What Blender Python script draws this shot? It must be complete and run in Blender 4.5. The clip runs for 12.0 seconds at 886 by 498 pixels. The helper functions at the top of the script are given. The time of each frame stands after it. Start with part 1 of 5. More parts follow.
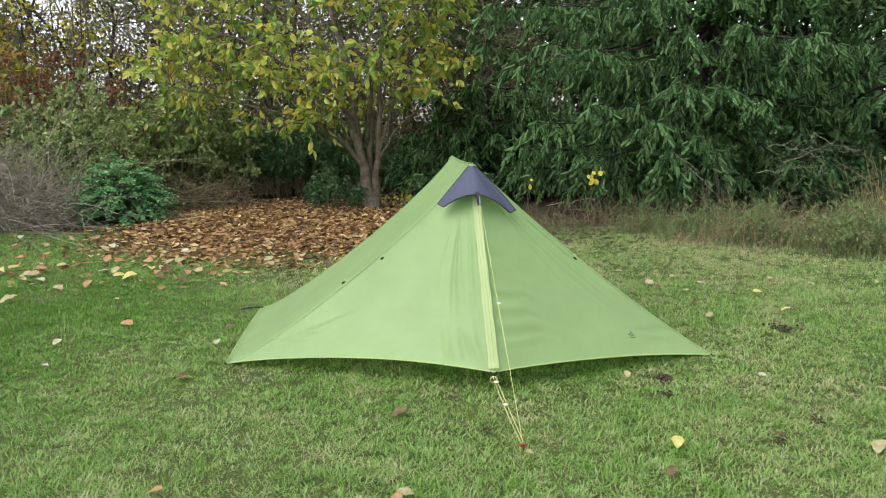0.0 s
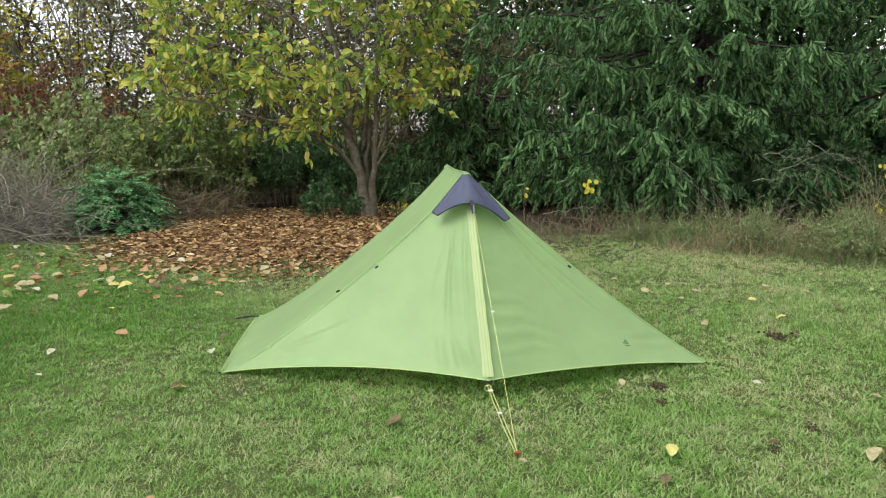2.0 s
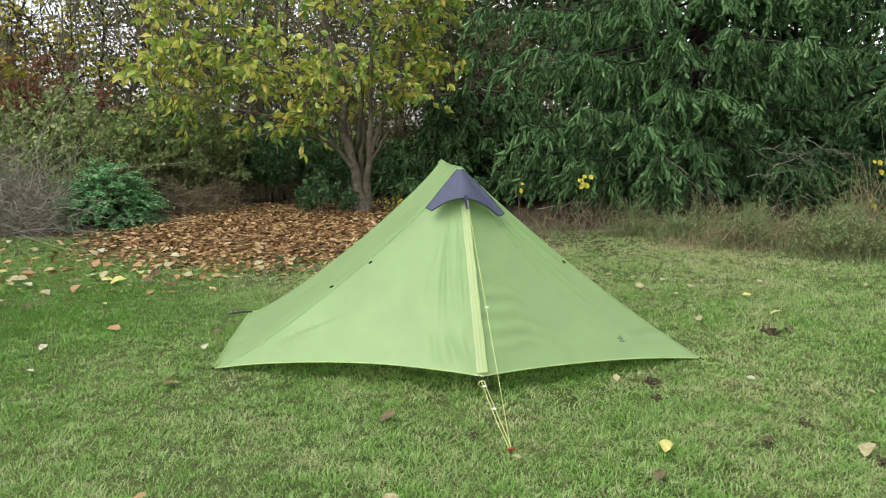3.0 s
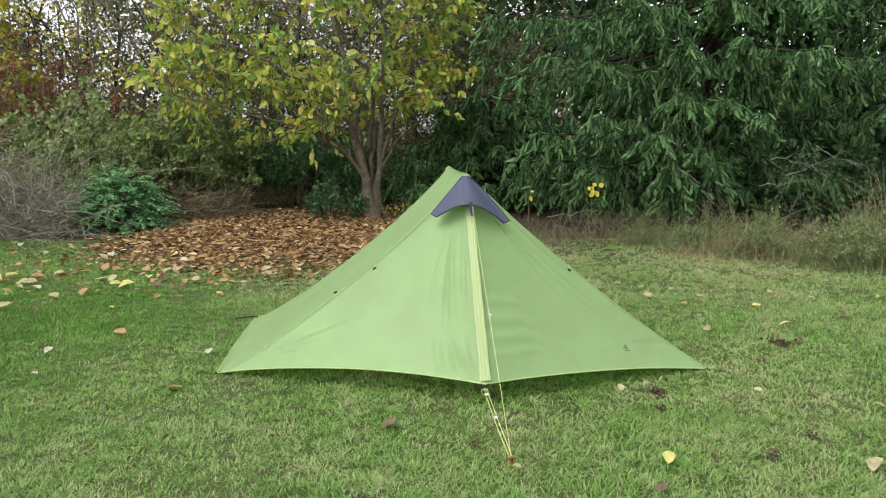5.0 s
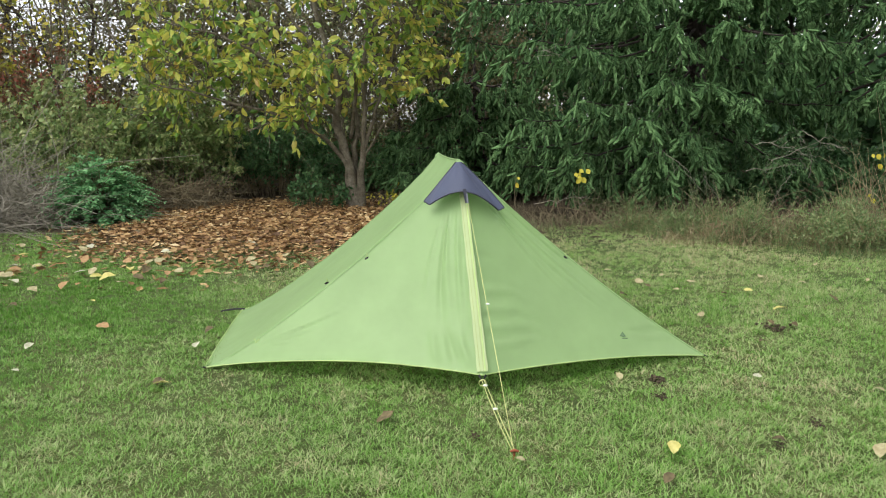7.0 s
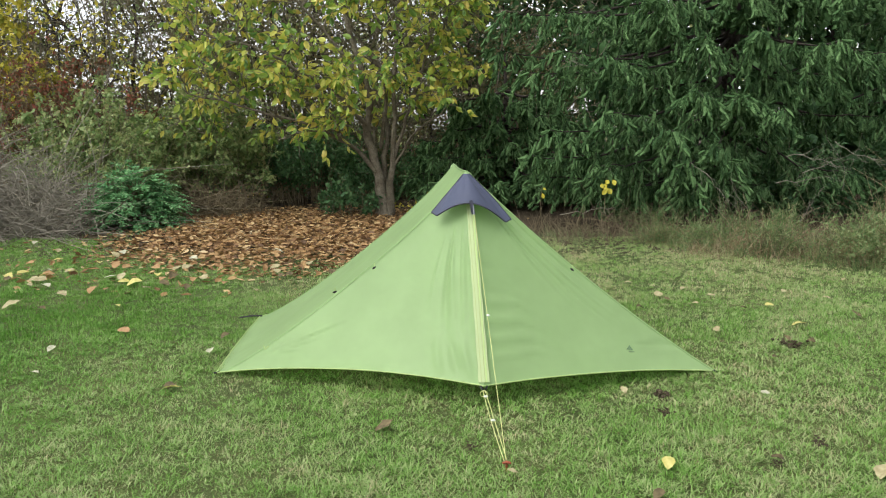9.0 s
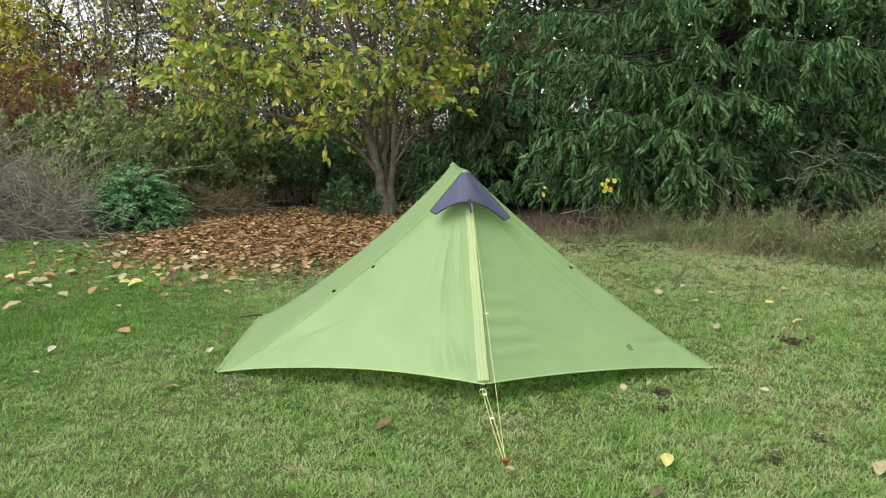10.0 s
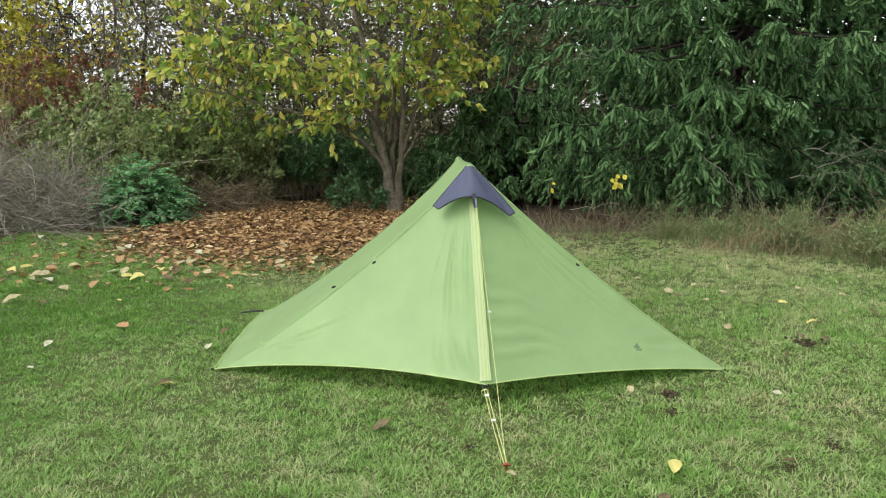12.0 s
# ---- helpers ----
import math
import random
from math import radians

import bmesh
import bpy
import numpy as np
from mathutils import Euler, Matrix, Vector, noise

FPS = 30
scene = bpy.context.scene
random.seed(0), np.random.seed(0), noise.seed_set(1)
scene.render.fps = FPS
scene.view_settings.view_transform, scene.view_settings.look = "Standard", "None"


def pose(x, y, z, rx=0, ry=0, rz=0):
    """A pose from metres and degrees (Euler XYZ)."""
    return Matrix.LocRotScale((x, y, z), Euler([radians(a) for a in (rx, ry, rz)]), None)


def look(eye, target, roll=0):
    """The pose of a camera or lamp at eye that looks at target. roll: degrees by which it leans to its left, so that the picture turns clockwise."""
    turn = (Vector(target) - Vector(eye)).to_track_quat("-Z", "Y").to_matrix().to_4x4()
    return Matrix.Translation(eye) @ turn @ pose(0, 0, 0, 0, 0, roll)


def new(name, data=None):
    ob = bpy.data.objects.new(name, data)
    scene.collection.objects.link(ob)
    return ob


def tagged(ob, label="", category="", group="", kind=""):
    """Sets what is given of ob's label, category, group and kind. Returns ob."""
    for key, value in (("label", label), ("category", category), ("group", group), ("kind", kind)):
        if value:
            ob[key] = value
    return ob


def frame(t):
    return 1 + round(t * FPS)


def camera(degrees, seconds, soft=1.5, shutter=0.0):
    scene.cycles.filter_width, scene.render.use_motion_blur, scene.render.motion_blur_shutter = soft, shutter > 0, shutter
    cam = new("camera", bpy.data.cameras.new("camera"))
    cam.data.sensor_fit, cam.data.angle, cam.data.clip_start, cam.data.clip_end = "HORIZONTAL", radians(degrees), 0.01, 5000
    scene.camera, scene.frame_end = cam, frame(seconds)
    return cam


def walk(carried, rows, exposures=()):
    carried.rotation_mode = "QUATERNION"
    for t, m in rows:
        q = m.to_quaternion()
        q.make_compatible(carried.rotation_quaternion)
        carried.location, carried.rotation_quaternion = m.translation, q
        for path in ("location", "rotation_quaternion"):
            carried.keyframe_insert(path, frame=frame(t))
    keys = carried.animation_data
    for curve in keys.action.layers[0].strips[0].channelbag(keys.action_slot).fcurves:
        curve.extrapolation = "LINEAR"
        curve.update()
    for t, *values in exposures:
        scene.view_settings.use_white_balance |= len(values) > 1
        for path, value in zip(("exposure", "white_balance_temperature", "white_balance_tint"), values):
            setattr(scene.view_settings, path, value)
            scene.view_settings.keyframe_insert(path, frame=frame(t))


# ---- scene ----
cam = camera(60.0, 12.0, soft=1.1)
PATH = [
    (0, (-0.009, 0.025, 1.534), (-0.007, 1.997, 1.203), -0.6),
    (0.5, (-0.005, 0.024, 1.532), (-0.005, 1.998, 1.211), -0.7),
    (1, (0.0, 0.022, 1.535), (-0.001, 1.997, 1.22), -0.7),
    (1.5, (0.005, 0.021, 1.534), (0.004, 1.997, 1.224), -0.6),
    (2, (0.012, 0.023, 1.531), (0.02, 1.999, 1.223), -0.7),
    (2.5, (0.016, 0.033, 1.531), (0.037, 2.007, 1.21), -0.6),
    (4.5, (0.052, 0.056, 1.524), (0.052, 2.031, 1.204), -0.4),
    (5, (0.068, 0.063, 1.522), (0.056, 2.04, 1.22), -0.2),
    (5.5, (0.07, 0.062, 1.518), (0.055, 2.038, 1.206), -0.4),
    (6, (0.046, 0.088, 1.525), (0.051, 2.061, 1.198), -0.4),
    (6.5, (0.007, 0.132, 1.522), (0.046, 2.104, 1.192), -0.4),
    (7, (-0.013, 0.171, 1.505), (0.026, 2.143, 1.173), -0.6),
    (7.5, (0.04, 0.168, 1.526), (-0.001, 2.141, 1.199), -0.7),
    (9.5, (0.204, 0.133, 1.52), (0.136, 2.108, 1.213), -0.5),
    (10, (0.207, 0.133, 1.517), (0.137, 2.108, 1.207), -0.7),
    (10.5, (0.208, 0.131, 1.513), (0.14, 2.105, 1.195), -0.7),
    (11, (0.208, 0.13, 1.51), (0.14, 2.103, 1.186), -0.6),
    (11.5, (0.234, 0.162, 1.503), (0.153, 2.134, 1.178), -0.5),
    (12, (0.247, 0.262, 1.493), (0.15, 2.234, 1.174), -0.4),
]
walk(cam, [(t, look(eye, target, roll)) for t, eye, target, roll in PATH])

# ---- light ----
world = bpy.data.worlds.new("overcast_sky")
scene.world = world
world.use_nodes = True
wn, wl = world.node_tree.nodes, world.node_tree.links
wn.clear()
sky = wn.new("ShaderNodeTexSky")
sky.sky_type = "NISHITA"
sky.sun_disc = False
SUN_UP, SUN_TURN = 56.0, 230.0
sky.sun_elevation, sky.sun_rotation = radians(SUN_UP), radians(SUN_TURN)
sky.air_density, sky.dust_density, sky.ozone_density = 1.0, 2.0, 1.0
pale = wn.new("ShaderNodeHueSaturation")
pale.inputs["Saturation"].default_value = 0.18
back = wn.new("ShaderNodeBackground")
back.inputs["Strength"].default_value = 0.15
wout = wn.new("ShaderNodeOutputWorld")
wl.new(sky.outputs[0], pale.inputs["Color"])
wl.new(pale.outputs[0], back.inputs["Color"])
wl.new(back.outputs[0], wout.inputs["Surface"])

sun = new("sun", bpy.data.lights.new("sun", "SUN"))
sun.data.energy, sun.data.angle, sun.data.color = 0.8, radians(40), (1.0, 0.97, 0.92)
a = radians(SUN_TURN)
sun.matrix_world = look((math.sin(a) * 20, math.cos(a) * 20, 20 * math.tan(radians(SUN_UP))), (0, 0, 0))
scene.view_settings.exposure = 1.12


# ---- materials ----
def base_material(name):
    m = bpy.data.materials.new(name)
    m.use_nodes = True
    nt = m.node_tree
    nt.nodes.clear()
    out = nt.nodes.new("ShaderNodeOutputMaterial")
    bs = nt.nodes.new("ShaderNodeBsdfPrincipled")
    nt.links.new(bs.outputs[0], out.inputs["Surface"])
    return m, nt, bs, out


def ramp(nt, fac, stops):
    r = nt.nodes.new("ShaderNodeValToRGB")
    while len(r.color_ramp.elements) < len(stops):
        r.color_ramp.elements.new(0.5)
    for e, (p, c) in zip(r.color_ramp.elements, stops):
        e.position, e.color = p, (*c, 1)
    nt.links.new(fac, r.inputs[0])
    return r.outputs[0]


def noise_node(nt, scale, detail=3, rough=0.6):
    co = nt.nodes.new("ShaderNodeNewGeometry")
    n = nt.nodes.new("ShaderNodeTexNoise")
    n.inputs["Scale"].default_value, n.inputs["Detail"].default_value, n.inputs["Roughness"].default_value = scale, detail, rough
    nt.links.new(co.outputs["Position"], n.inputs["Vector"])
    return n.outputs["Fac"]


def maths(nt, op, a, b):
    n = nt.nodes.new("ShaderNodeMath")
    n.operation = op
    for k, v in enumerate((a, b)):
        if isinstance(v, (int, float)):
            n.inputs[k].default_value = v
        else:
            nt.links.new(v, n.inputs[k])
    return n.outputs[0]


def mixed(nt, fac, a, b, blend="MIX"):
    n = nt.nodes.new("ShaderNodeMix")
    n.data_type, n.blend_type = "RGBA", blend
    for k, v in ((0, fac), (6, a), (7, b)):
        if isinstance(v, (int, float)):
            n.inputs[k].default_value = v
        elif isinstance(v, tuple):
            n.inputs[k].default_value = (*v, 1)
        else:
            nt.links.new(v, n.inputs[k])
    return n.outputs[2]


def bump(nt, bs, fac, strength, distance):
    b = nt.nodes.new("ShaderNodeBump")
    b.inputs["Strength"].default_value, b.inputs["Distance"].default_value = strength, distance
    nt.links.new(fac, b.inputs["Height"])
    nt.links.new(b.outputs[0], bs.inputs["Normal"])


def leaf_material(name, stops, patch=1.2, amount=0.5, rough=0.55, through_light=0.3, grain=60, mottle=0.35, gloss=0.3):
    """Leaves that differ one from another, and in drifts through the crown."""
    m, nt, bs, out = base_material(name)
    geo = nt.nodes.new("ShaderNodeNewGeometry")
    f = maths(nt, "ADD", maths(nt, "MULTIPLY", geo.outputs["Random Per Island"], 1 - amount),
              maths(nt, "MULTIPLY", noise_node(nt, patch, 2), amount))
    col = ramp(nt, f, stops)
    col = mixed(nt, mottle, col, ramp(nt, noise_node(nt, grain, 2), [(0.3, (0.55, 0.55, 0.5)), (0.7, (1.0, 1.0, 1.0))]), "MULTIPLY")
    nt.links.new(col, bs.inputs["Base Color"])
    bs.inputs["Roughness"].default_value = rough
    bs.inputs["Specular IOR Level"].default_value = gloss
    if through_light:
        tr = nt.nodes.new("ShaderNodeBsdfTranslucent")
        nt.links.new(col, tr.inputs["Color"])
        mx = nt.nodes.new("ShaderNodeMixShader")
        mx.inputs[0].default_value = through_light
        nt.links.new(bs.outputs[0], mx.inputs[1])
        nt.links.new(tr.outputs[0], mx.inputs[2])
        nt.links.new(mx.outputs[0], out.inputs["Surface"])
    return m


def rough_material(name, stops, scale=8.0, fine=60.0, rough=0.9, relief=0.6, depth=0.01):
    m, nt, bs, out = base_material(name)
    n1, n2 = noise_node(nt, scale, 4), noise_node(nt, fine, 3)
    f = maths(nt, "ADD", maths(nt, "MULTIPLY", n1, 0.6), maths(nt, "MULTIPLY", n2, 0.4))
    nt.links.new(ramp(nt, f, stops), bs.inputs["Base Color"])
    bs.inputs["Roughness"].default_value = rough
    bs.inputs["Specular IOR Level"].default_value = 0.2
    if relief:
        bump(nt, bs, n2, relief, depth)
    return m


def fabric_material(name, colour, thin=0.45, rough=0.42):
    """Coated nylon: thin, slightly shiny, with faint creases and a fine weave."""
    m, nt, bs, out = base_material(name)
    cloud = ramp(nt, noise_node(nt, 3.0, 3), [(0.3, (0.93, 0.93, 0.93)), (0.7, (1.05, 1.05, 1.05))])
    col = mixed(nt, 1.0, colour, cloud, "MULTIPLY")
    nt.links.new(col, bs.inputs["Base Color"])
    bs.inputs["Roughness"].default_value = rough
    bs.inputs["Specular IOR Level"].default_value = 0.35
    crease = maths(nt, "ADD", noise_node(nt, 7.0, 2), maths(nt, "MULTIPLY", noise_node(nt, 300.0, 1), 0.06))
    bump(nt, bs, crease, 0.25, 0.02)
    if thin:
        tr = nt.nodes.new("ShaderNodeBsdfTranslucent")
        nt.links.new(col, tr.inputs["Color"])
        mx = nt.nodes.new("ShaderNodeMixShader")
        mx.inputs[0].default_value = thin
        nt.links.new(bs.outputs[0], mx.inputs[1])
        nt.links.new(tr.outputs[0], mx.inputs[2])
        nt.links.new(mx.outputs[0], out.inputs["Surface"])
    return m


GREEN_NYLON = fabric_material("green_nylon", (0.365, 0.53, 0.24))
HEM_NYLON = fabric_material("hem_nylon", (0.46, 0.60, 0.24), 0.25)
LIME_NYLON = fabric_material("lime_nylon", (0.44, 0.53, 0.27), 0.2)
GREY_NYLON = fabric_material("grey_nylon", (0.068, 0.079, 0.128), 0.12, 0.65)
DARK_NYLON = fabric_material("dark_nylon", (0.03, 0.032, 0.05), 0.0, 0.6)
BLACK_WEB = rough_material("black_webbing", [(0.3, (0.012, 0.012, 0.013)), (0.7, (0.03, 0.03, 0.03))], 40, 400, 0.7, 0.3, 0.001)
LIME_CORD = rough_material("lime_cord", [(0.3, (0.42, 0.45, 0.16)), (0.7, (0.56, 0.57, 0.26))], 60, 500, 0.7, 0.4, 0.001)
PALE_PLASTIC = rough_material("pale_plastic", [(0.3, (0.6, 0.62, 0.55)), (0.7, (0.75, 0.76, 0.7))], 30, 300, 0.4, 0, 0)
RED_METAL = rough_material("red_anodised", [(0.3, (0.2, 0.05, 0.028)), (0.7, (0.32, 0.1, 0.05))], 40, 300, 0.4, 0.2, 0.001)
STEEL = rough_material("dull_steel", [(0.3, (0.18, 0.19, 0.22)), (0.7, (0.35, 0.36, 0.4))], 40, 300, 0.35, 0, 0)
PRINT = rough_material("dark_green_print", [(0.3, (0.09, 0.16, 0.08)), (0.7, (0.13, 0.2, 0.1))], 40, 300, 0.6, 0, 0)
BARK = rough_material("grey_brown_bark", [(0.3, (0.06, 0.05, 0.035)), (0.5, (0.14, 0.12, 0.085)), (0.7, (0.24, 0.215, 0.165))], 9, 45, 0.9, 0.8, 0.02)
DARK_BARK = rough_material("dark_bark", [(0.3, (0.018, 0.015, 0.013)), (0.7, (0.065, 0.052, 0.043))], 9, 45, 0.95, 0.8, 0.02)
DRY_TWIG = rough_material("dry_twig", [(0.3, (0.09, 0.07, 0.043)), (0.7, (0.225, 0.19, 0.115))], 3, 30, 0.9, 0.3, 0.003)
GREY_TWIG = rough_material("grey_twig", [(0.3, (0.11, 0.1, 0.078)), (0.7, (0.31, 0.285, 0.225))], 3, 30, 0.9, 0.3, 0.003)
MAGNOLIA_LEAF = leaf_material("yellowing_leaf", [(0.2, (0.12, 0.25, 0.045)), (0.4, (0.28, 0.42, 0.07)), (0.56, (0.47, 0.54, 0.09)), (0.72, (0.66, 0.6, 0.12)), (0.88, (0.58, 0.36, 0.09))], 0.9, 0.42, 0.45, 0.45, 60, 0.35, 0.5)
SPRUCE_NEEDLE = leaf_material("spruce_needle", [(0.25, (0.033, 0.074, 0.029)), (0.45, (0.082, 0.164, 0.062)), (0.7, (0.175, 0.305, 0.125))], 7.0, 0.6, 0.8, 0.15, 110, 0.8, 0.08)
BLUE_LEAF = leaf_material("blue_green_leaf", [(0.2, (0.075, 0.21, 0.08)), (0.5, (0.16, 0.38, 0.155)), (0.8, (0.3, 0.53, 0.25))], 3.0, 0.4, 0.6, 0.3, 60, 0.5, 0.1)
BUSH_LEAF = leaf_material("bush_leaf", [(0.2, (0.095, 0.17, 0.048)), (0.45, (0.21, 0.3, 0.1)), (0.68, (0.35, 0.4, 0.16)), (0.88, (0.4, 0.32, 0.17))], 1.0, 0.5)
DEEP_LEAF = leaf_material("deep_green_leaf", [(0.2, (0.03, 0.075, 0.028)), (0.5, (0.065, 0.155, 0.055)), (0.85, (0.14, 0.26, 0.095))], 1.0, 0.5)
THICKET_LEAF = leaf_material("brown_olive_leaf", [(0.2, (0.05, 0.06, 0.025)), (0.5, (0.12, 0.12, 0.05)), (0.72, (0.19, 0.155, 0.075)), (0.9, (0.28, 0.25, 0.08))], 1.0, 0.5)
RUST_LEAF = leaf_material("rust_leaf", [(0.25, (0.085, 0.085, 0.035)), (0.45, (0.16, 0.105, 0.05)), (0.64, (0.22, 0.085, 0.048)), (0.86, (0.36, 0.055, 0.042))], 1.2, 0.5)
GOLD_LEAF = leaf_material("gold_leaf", [(0.25, (0.25, 0.28, 0.04)), (0.55, (0.5, 0.45, 0.05)), (0.85, (0.6, 0.5, 0.08))], 1.0, 0.3)
WEED_LEAF = leaf_material("weed_leaf", [(0.2, (0.08, 0.14, 0.05)), (0.5, (0.17, 0.25, 0.09)), (0.74, (0.28, 0.33, 0.15)), (0.92, (0.36, 0.29, 0.17))], 2.0, 0.5)
LITTER = leaf_material("fallen_brown_leaf", [(0.2, (0.1, 0.053, 0.023)), (0.4, (0.23, 0.125, 0.05)), (0.58, (0.37, 0.225, 0.095)), (0.74, (0.5, 0.345, 0.16)), (0.9, (0.62, 0.5, 0.3))], 2.5, 0.35, 0.6, 0.15)
STRAW = leaf_material("dry_grass", [(0.2, (0.16, 0.12, 0.06)), (0.5, (0.32, 0.26, 0.14)), (0.85, (0.45, 0.38, 0.24))], 2.0, 0.4)
EARTH = rough_material("dark_earth", [(0.3, (0.028, 0.022, 0.014)), (0.7, (0.11, 0.085, 0.052))], 20, 90, 0.95, 0.8, 0.01)


def grass_material():
    m, nt, bs, out = base_material("lawn_grass")
    geo = nt.nodes.new("ShaderNodeNewGeometry")
    drift = maths(nt, "ADD", maths(nt, "MULTIPLY", noise_node(nt, 0.75, 4, 0.65), 0.36), maths(nt, "MULTIPLY", noise_node(nt, 11.0, 3), 0.28))
    drift = maths(nt, "ADD", drift, maths(nt, "MULTIPLY", noise_node(nt, 2.9, 3, 0.6), 0.36))
    drift = maths(nt, "ADD", maths(nt, "MULTIPLY", drift, 3.6), -1.2)
    place = nt.nodes.new("ShaderNodeSeparateXYZ")
    nt.links.new(geo.outputs["Position"], place.inputs[0])
    lush = nt.nodes.new("ShaderNodeMapRange")
    lush.interpolation_type = "SMOOTHSTEP"
    for k, val in enumerate((-1.0, -3.4, 0.0, 0.58)):
        lush.inputs[k + 1].default_value = val
    nt.links.new(place.outputs[0], lush.inputs[0])
    drift = maths(nt, "SUBTRACT", drift, lush.outputs[0])
    dry = nt.nodes.new("ShaderNodeMapRange")
    dry.interpolation_type = "SMOOTHSTEP"
    for k, val in enumerate((5.8, 8.8, 0.0, 0.32)):
        dry.inputs[k + 1].default_value = val
    nt.links.new(place.outputs[1], dry.inputs[0])
    drift = maths(nt, "ADD", drift, dry.outputs[0])
    f = maths(nt, "ADD", maths(nt, "MULTIPLY", geo.outputs["Random Per Island"], 0.44), maths(nt, "MULTIPLY", drift, 0.56))
    col = ramp(nt, f, [(0.08, (0.075, 0.19, 0.02)), (0.36, (0.155, 0.315, 0.05)), (0.57, (0.245, 0.39, 0.112)), (0.75, (0.36, 0.435, 0.19)), (0.92, (0.475, 0.415, 0.24))])
    nt.links.new(col, bs.inputs["Base Color"])
    bs.inputs["Roughness"].default_value = 0.5
    bs.inputs["Specular IOR Level"].default_value = 0.3
    tr = nt.nodes.new("ShaderNodeBsdfTranslucent")
    nt.links.new(col, tr.inputs["Color"])
    mx = nt.nodes.new("ShaderNodeMixShader")
    mx.inputs[0].default_value = 0.3
    nt.links.new(bs.outputs[0], mx.inputs[1])
    nt.links.new(tr.outputs[0], mx.inputs[2])
    nt.links.new(mx.outputs[0], out.inputs["Surface"])
    return m


GRASS = grass_material()


def soil_material():
    """Thatch under the lawn, that turns to brown leaf mould under the trees and the brush, coloured darker for the
    shade there.
    """
    m, nt, bs, out = base_material("lawn_thatch")
    fine = noise_node(nt, 160, 4, 0.7)
    f = maths(nt, "ADD", maths(nt, "MULTIPLY", noise_node(nt, 0.8, 4), 0.35), maths(nt, "MULTIPLY", fine, 0.65))
    green = ramp(nt, f, [(0.36, (0.045, 0.07, 0.02)), (0.5, (0.1, 0.14, 0.042)), (0.64, (0.24, 0.22, 0.1))])
    mould = ramp(nt, f, [(0.36, (0.025, 0.019, 0.012)), (0.5, (0.072, 0.054, 0.032)), (0.64, (0.15, 0.115, 0.07))])
    geo = nt.nodes.new("ShaderNodeNewGeometry")
    place = nt.nodes.new("ShaderNodeSeparateXYZ")
    nt.links.new(geo.outputs["Position"], place.inputs[0])
    wave = maths(nt, "MULTIPLY", maths(nt, "SUBTRACT", noise_node(nt, 1.3, 3), 0.5), 2.2)
    edge = nt.nodes.new("ShaderNodeMapRange")
    edge.interpolation_type = "SMOOTHSTEP"
    for k, val in enumerate((8.9, 10.3, 0.0, 1.0)):
        edge.inputs[k + 1].default_value = val
    nt.links.new(maths(nt, "ADD", place.outputs[1], wave), edge.inputs[0])
    nt.links.new(mixed(nt, edge.outputs[0], green, mould), bs.inputs["Base Color"])
    bs.inputs["Roughness"].default_value = 0.95
    bs.inputs["Specular IOR Level"].default_value = 0.2
    bump(nt, bs, fine, 0.9, 0.03)
    return m


SOIL = soil_material()


# ---- mesh tools ----
rng = np.random.default_rng(7)


def link(name, data, parent=None):
    ob = new(name, data)
    if parent is not None:
        ob.parent = parent
    return ob


def mesh_of(name, verts, faces, material, smooth=False):
    """A mesh from arrays of corners and of triangles or quads."""
    verts, faces = np.asarray(verts, np.float32), np.asarray(faces, np.int32)
    me = bpy.data.meshes.new(name)
    k = faces.shape[1]
    me.vertices.add(len(verts))
    me.vertices.foreach_set("co", verts.ravel())
    me.loops.add(faces.size)
    me.loops.foreach_set("vertex_index", faces.ravel())
    me.polygons.add(len(faces))
    me.polygons.foreach_set("loop_start", np.arange(0, faces.size, k, dtype=np.int32))
    me.polygons.foreach_set("use_smooth", np.full(len(faces), smooth))
    me.update(calc_edges=True)
    me.materials.append(material)
    return me


def part(name, data, parent, label=""):
    ob = link(name, data, parent)
    return tagged(ob, label) if label else ob


def unit(v):
    return v / np.maximum(np.linalg.norm(v, axis=-1, keepdims=True), 1e-9)


def strew(tv, tf, places, ways, sizes, rolls=None, r=rng):
    """Copies of a small template, its y axis along each way, as one array of corners and faces."""
    n = len(places)
    ways = unit(np.asarray(ways, float))
    helper = np.where(np.abs(ways[:, 2:3]) < 0.9, [[0.0, 0.0, 1.0]], [[1.0, 0.0, 0.0]])
    side = unit(np.cross(ways, helper))
    up = np.cross(side, ways)
    ang = r.uniform(0, 2 * np.pi, n) if rolls is None else rolls
    c, s = np.cos(ang)[:, None], np.sin(ang)[:, None]
    sx, sz = c * side + s * up, c * up - s * side
    sizes = np.broadcast_to(np.asarray(sizes, float).reshape(n, -1), (n, 3)) if np.ndim(sizes) else np.full((n, 3), sizes)
    v = places[:, None, :] + tv[None, :, 0:1] * (sx * sizes[:, 0:1])[:, None] + tv[None, :, 1:2] * (ways * sizes[:, 1:2])[:, None] + tv[None, :, 2:3] * (sz * sizes[:, 2:3])[:, None]
    f = tf[None] + (np.arange(n) * len(tv))[:, None, None]
    return v.reshape(-1, 3), f.reshape(-1, tf.shape[1])


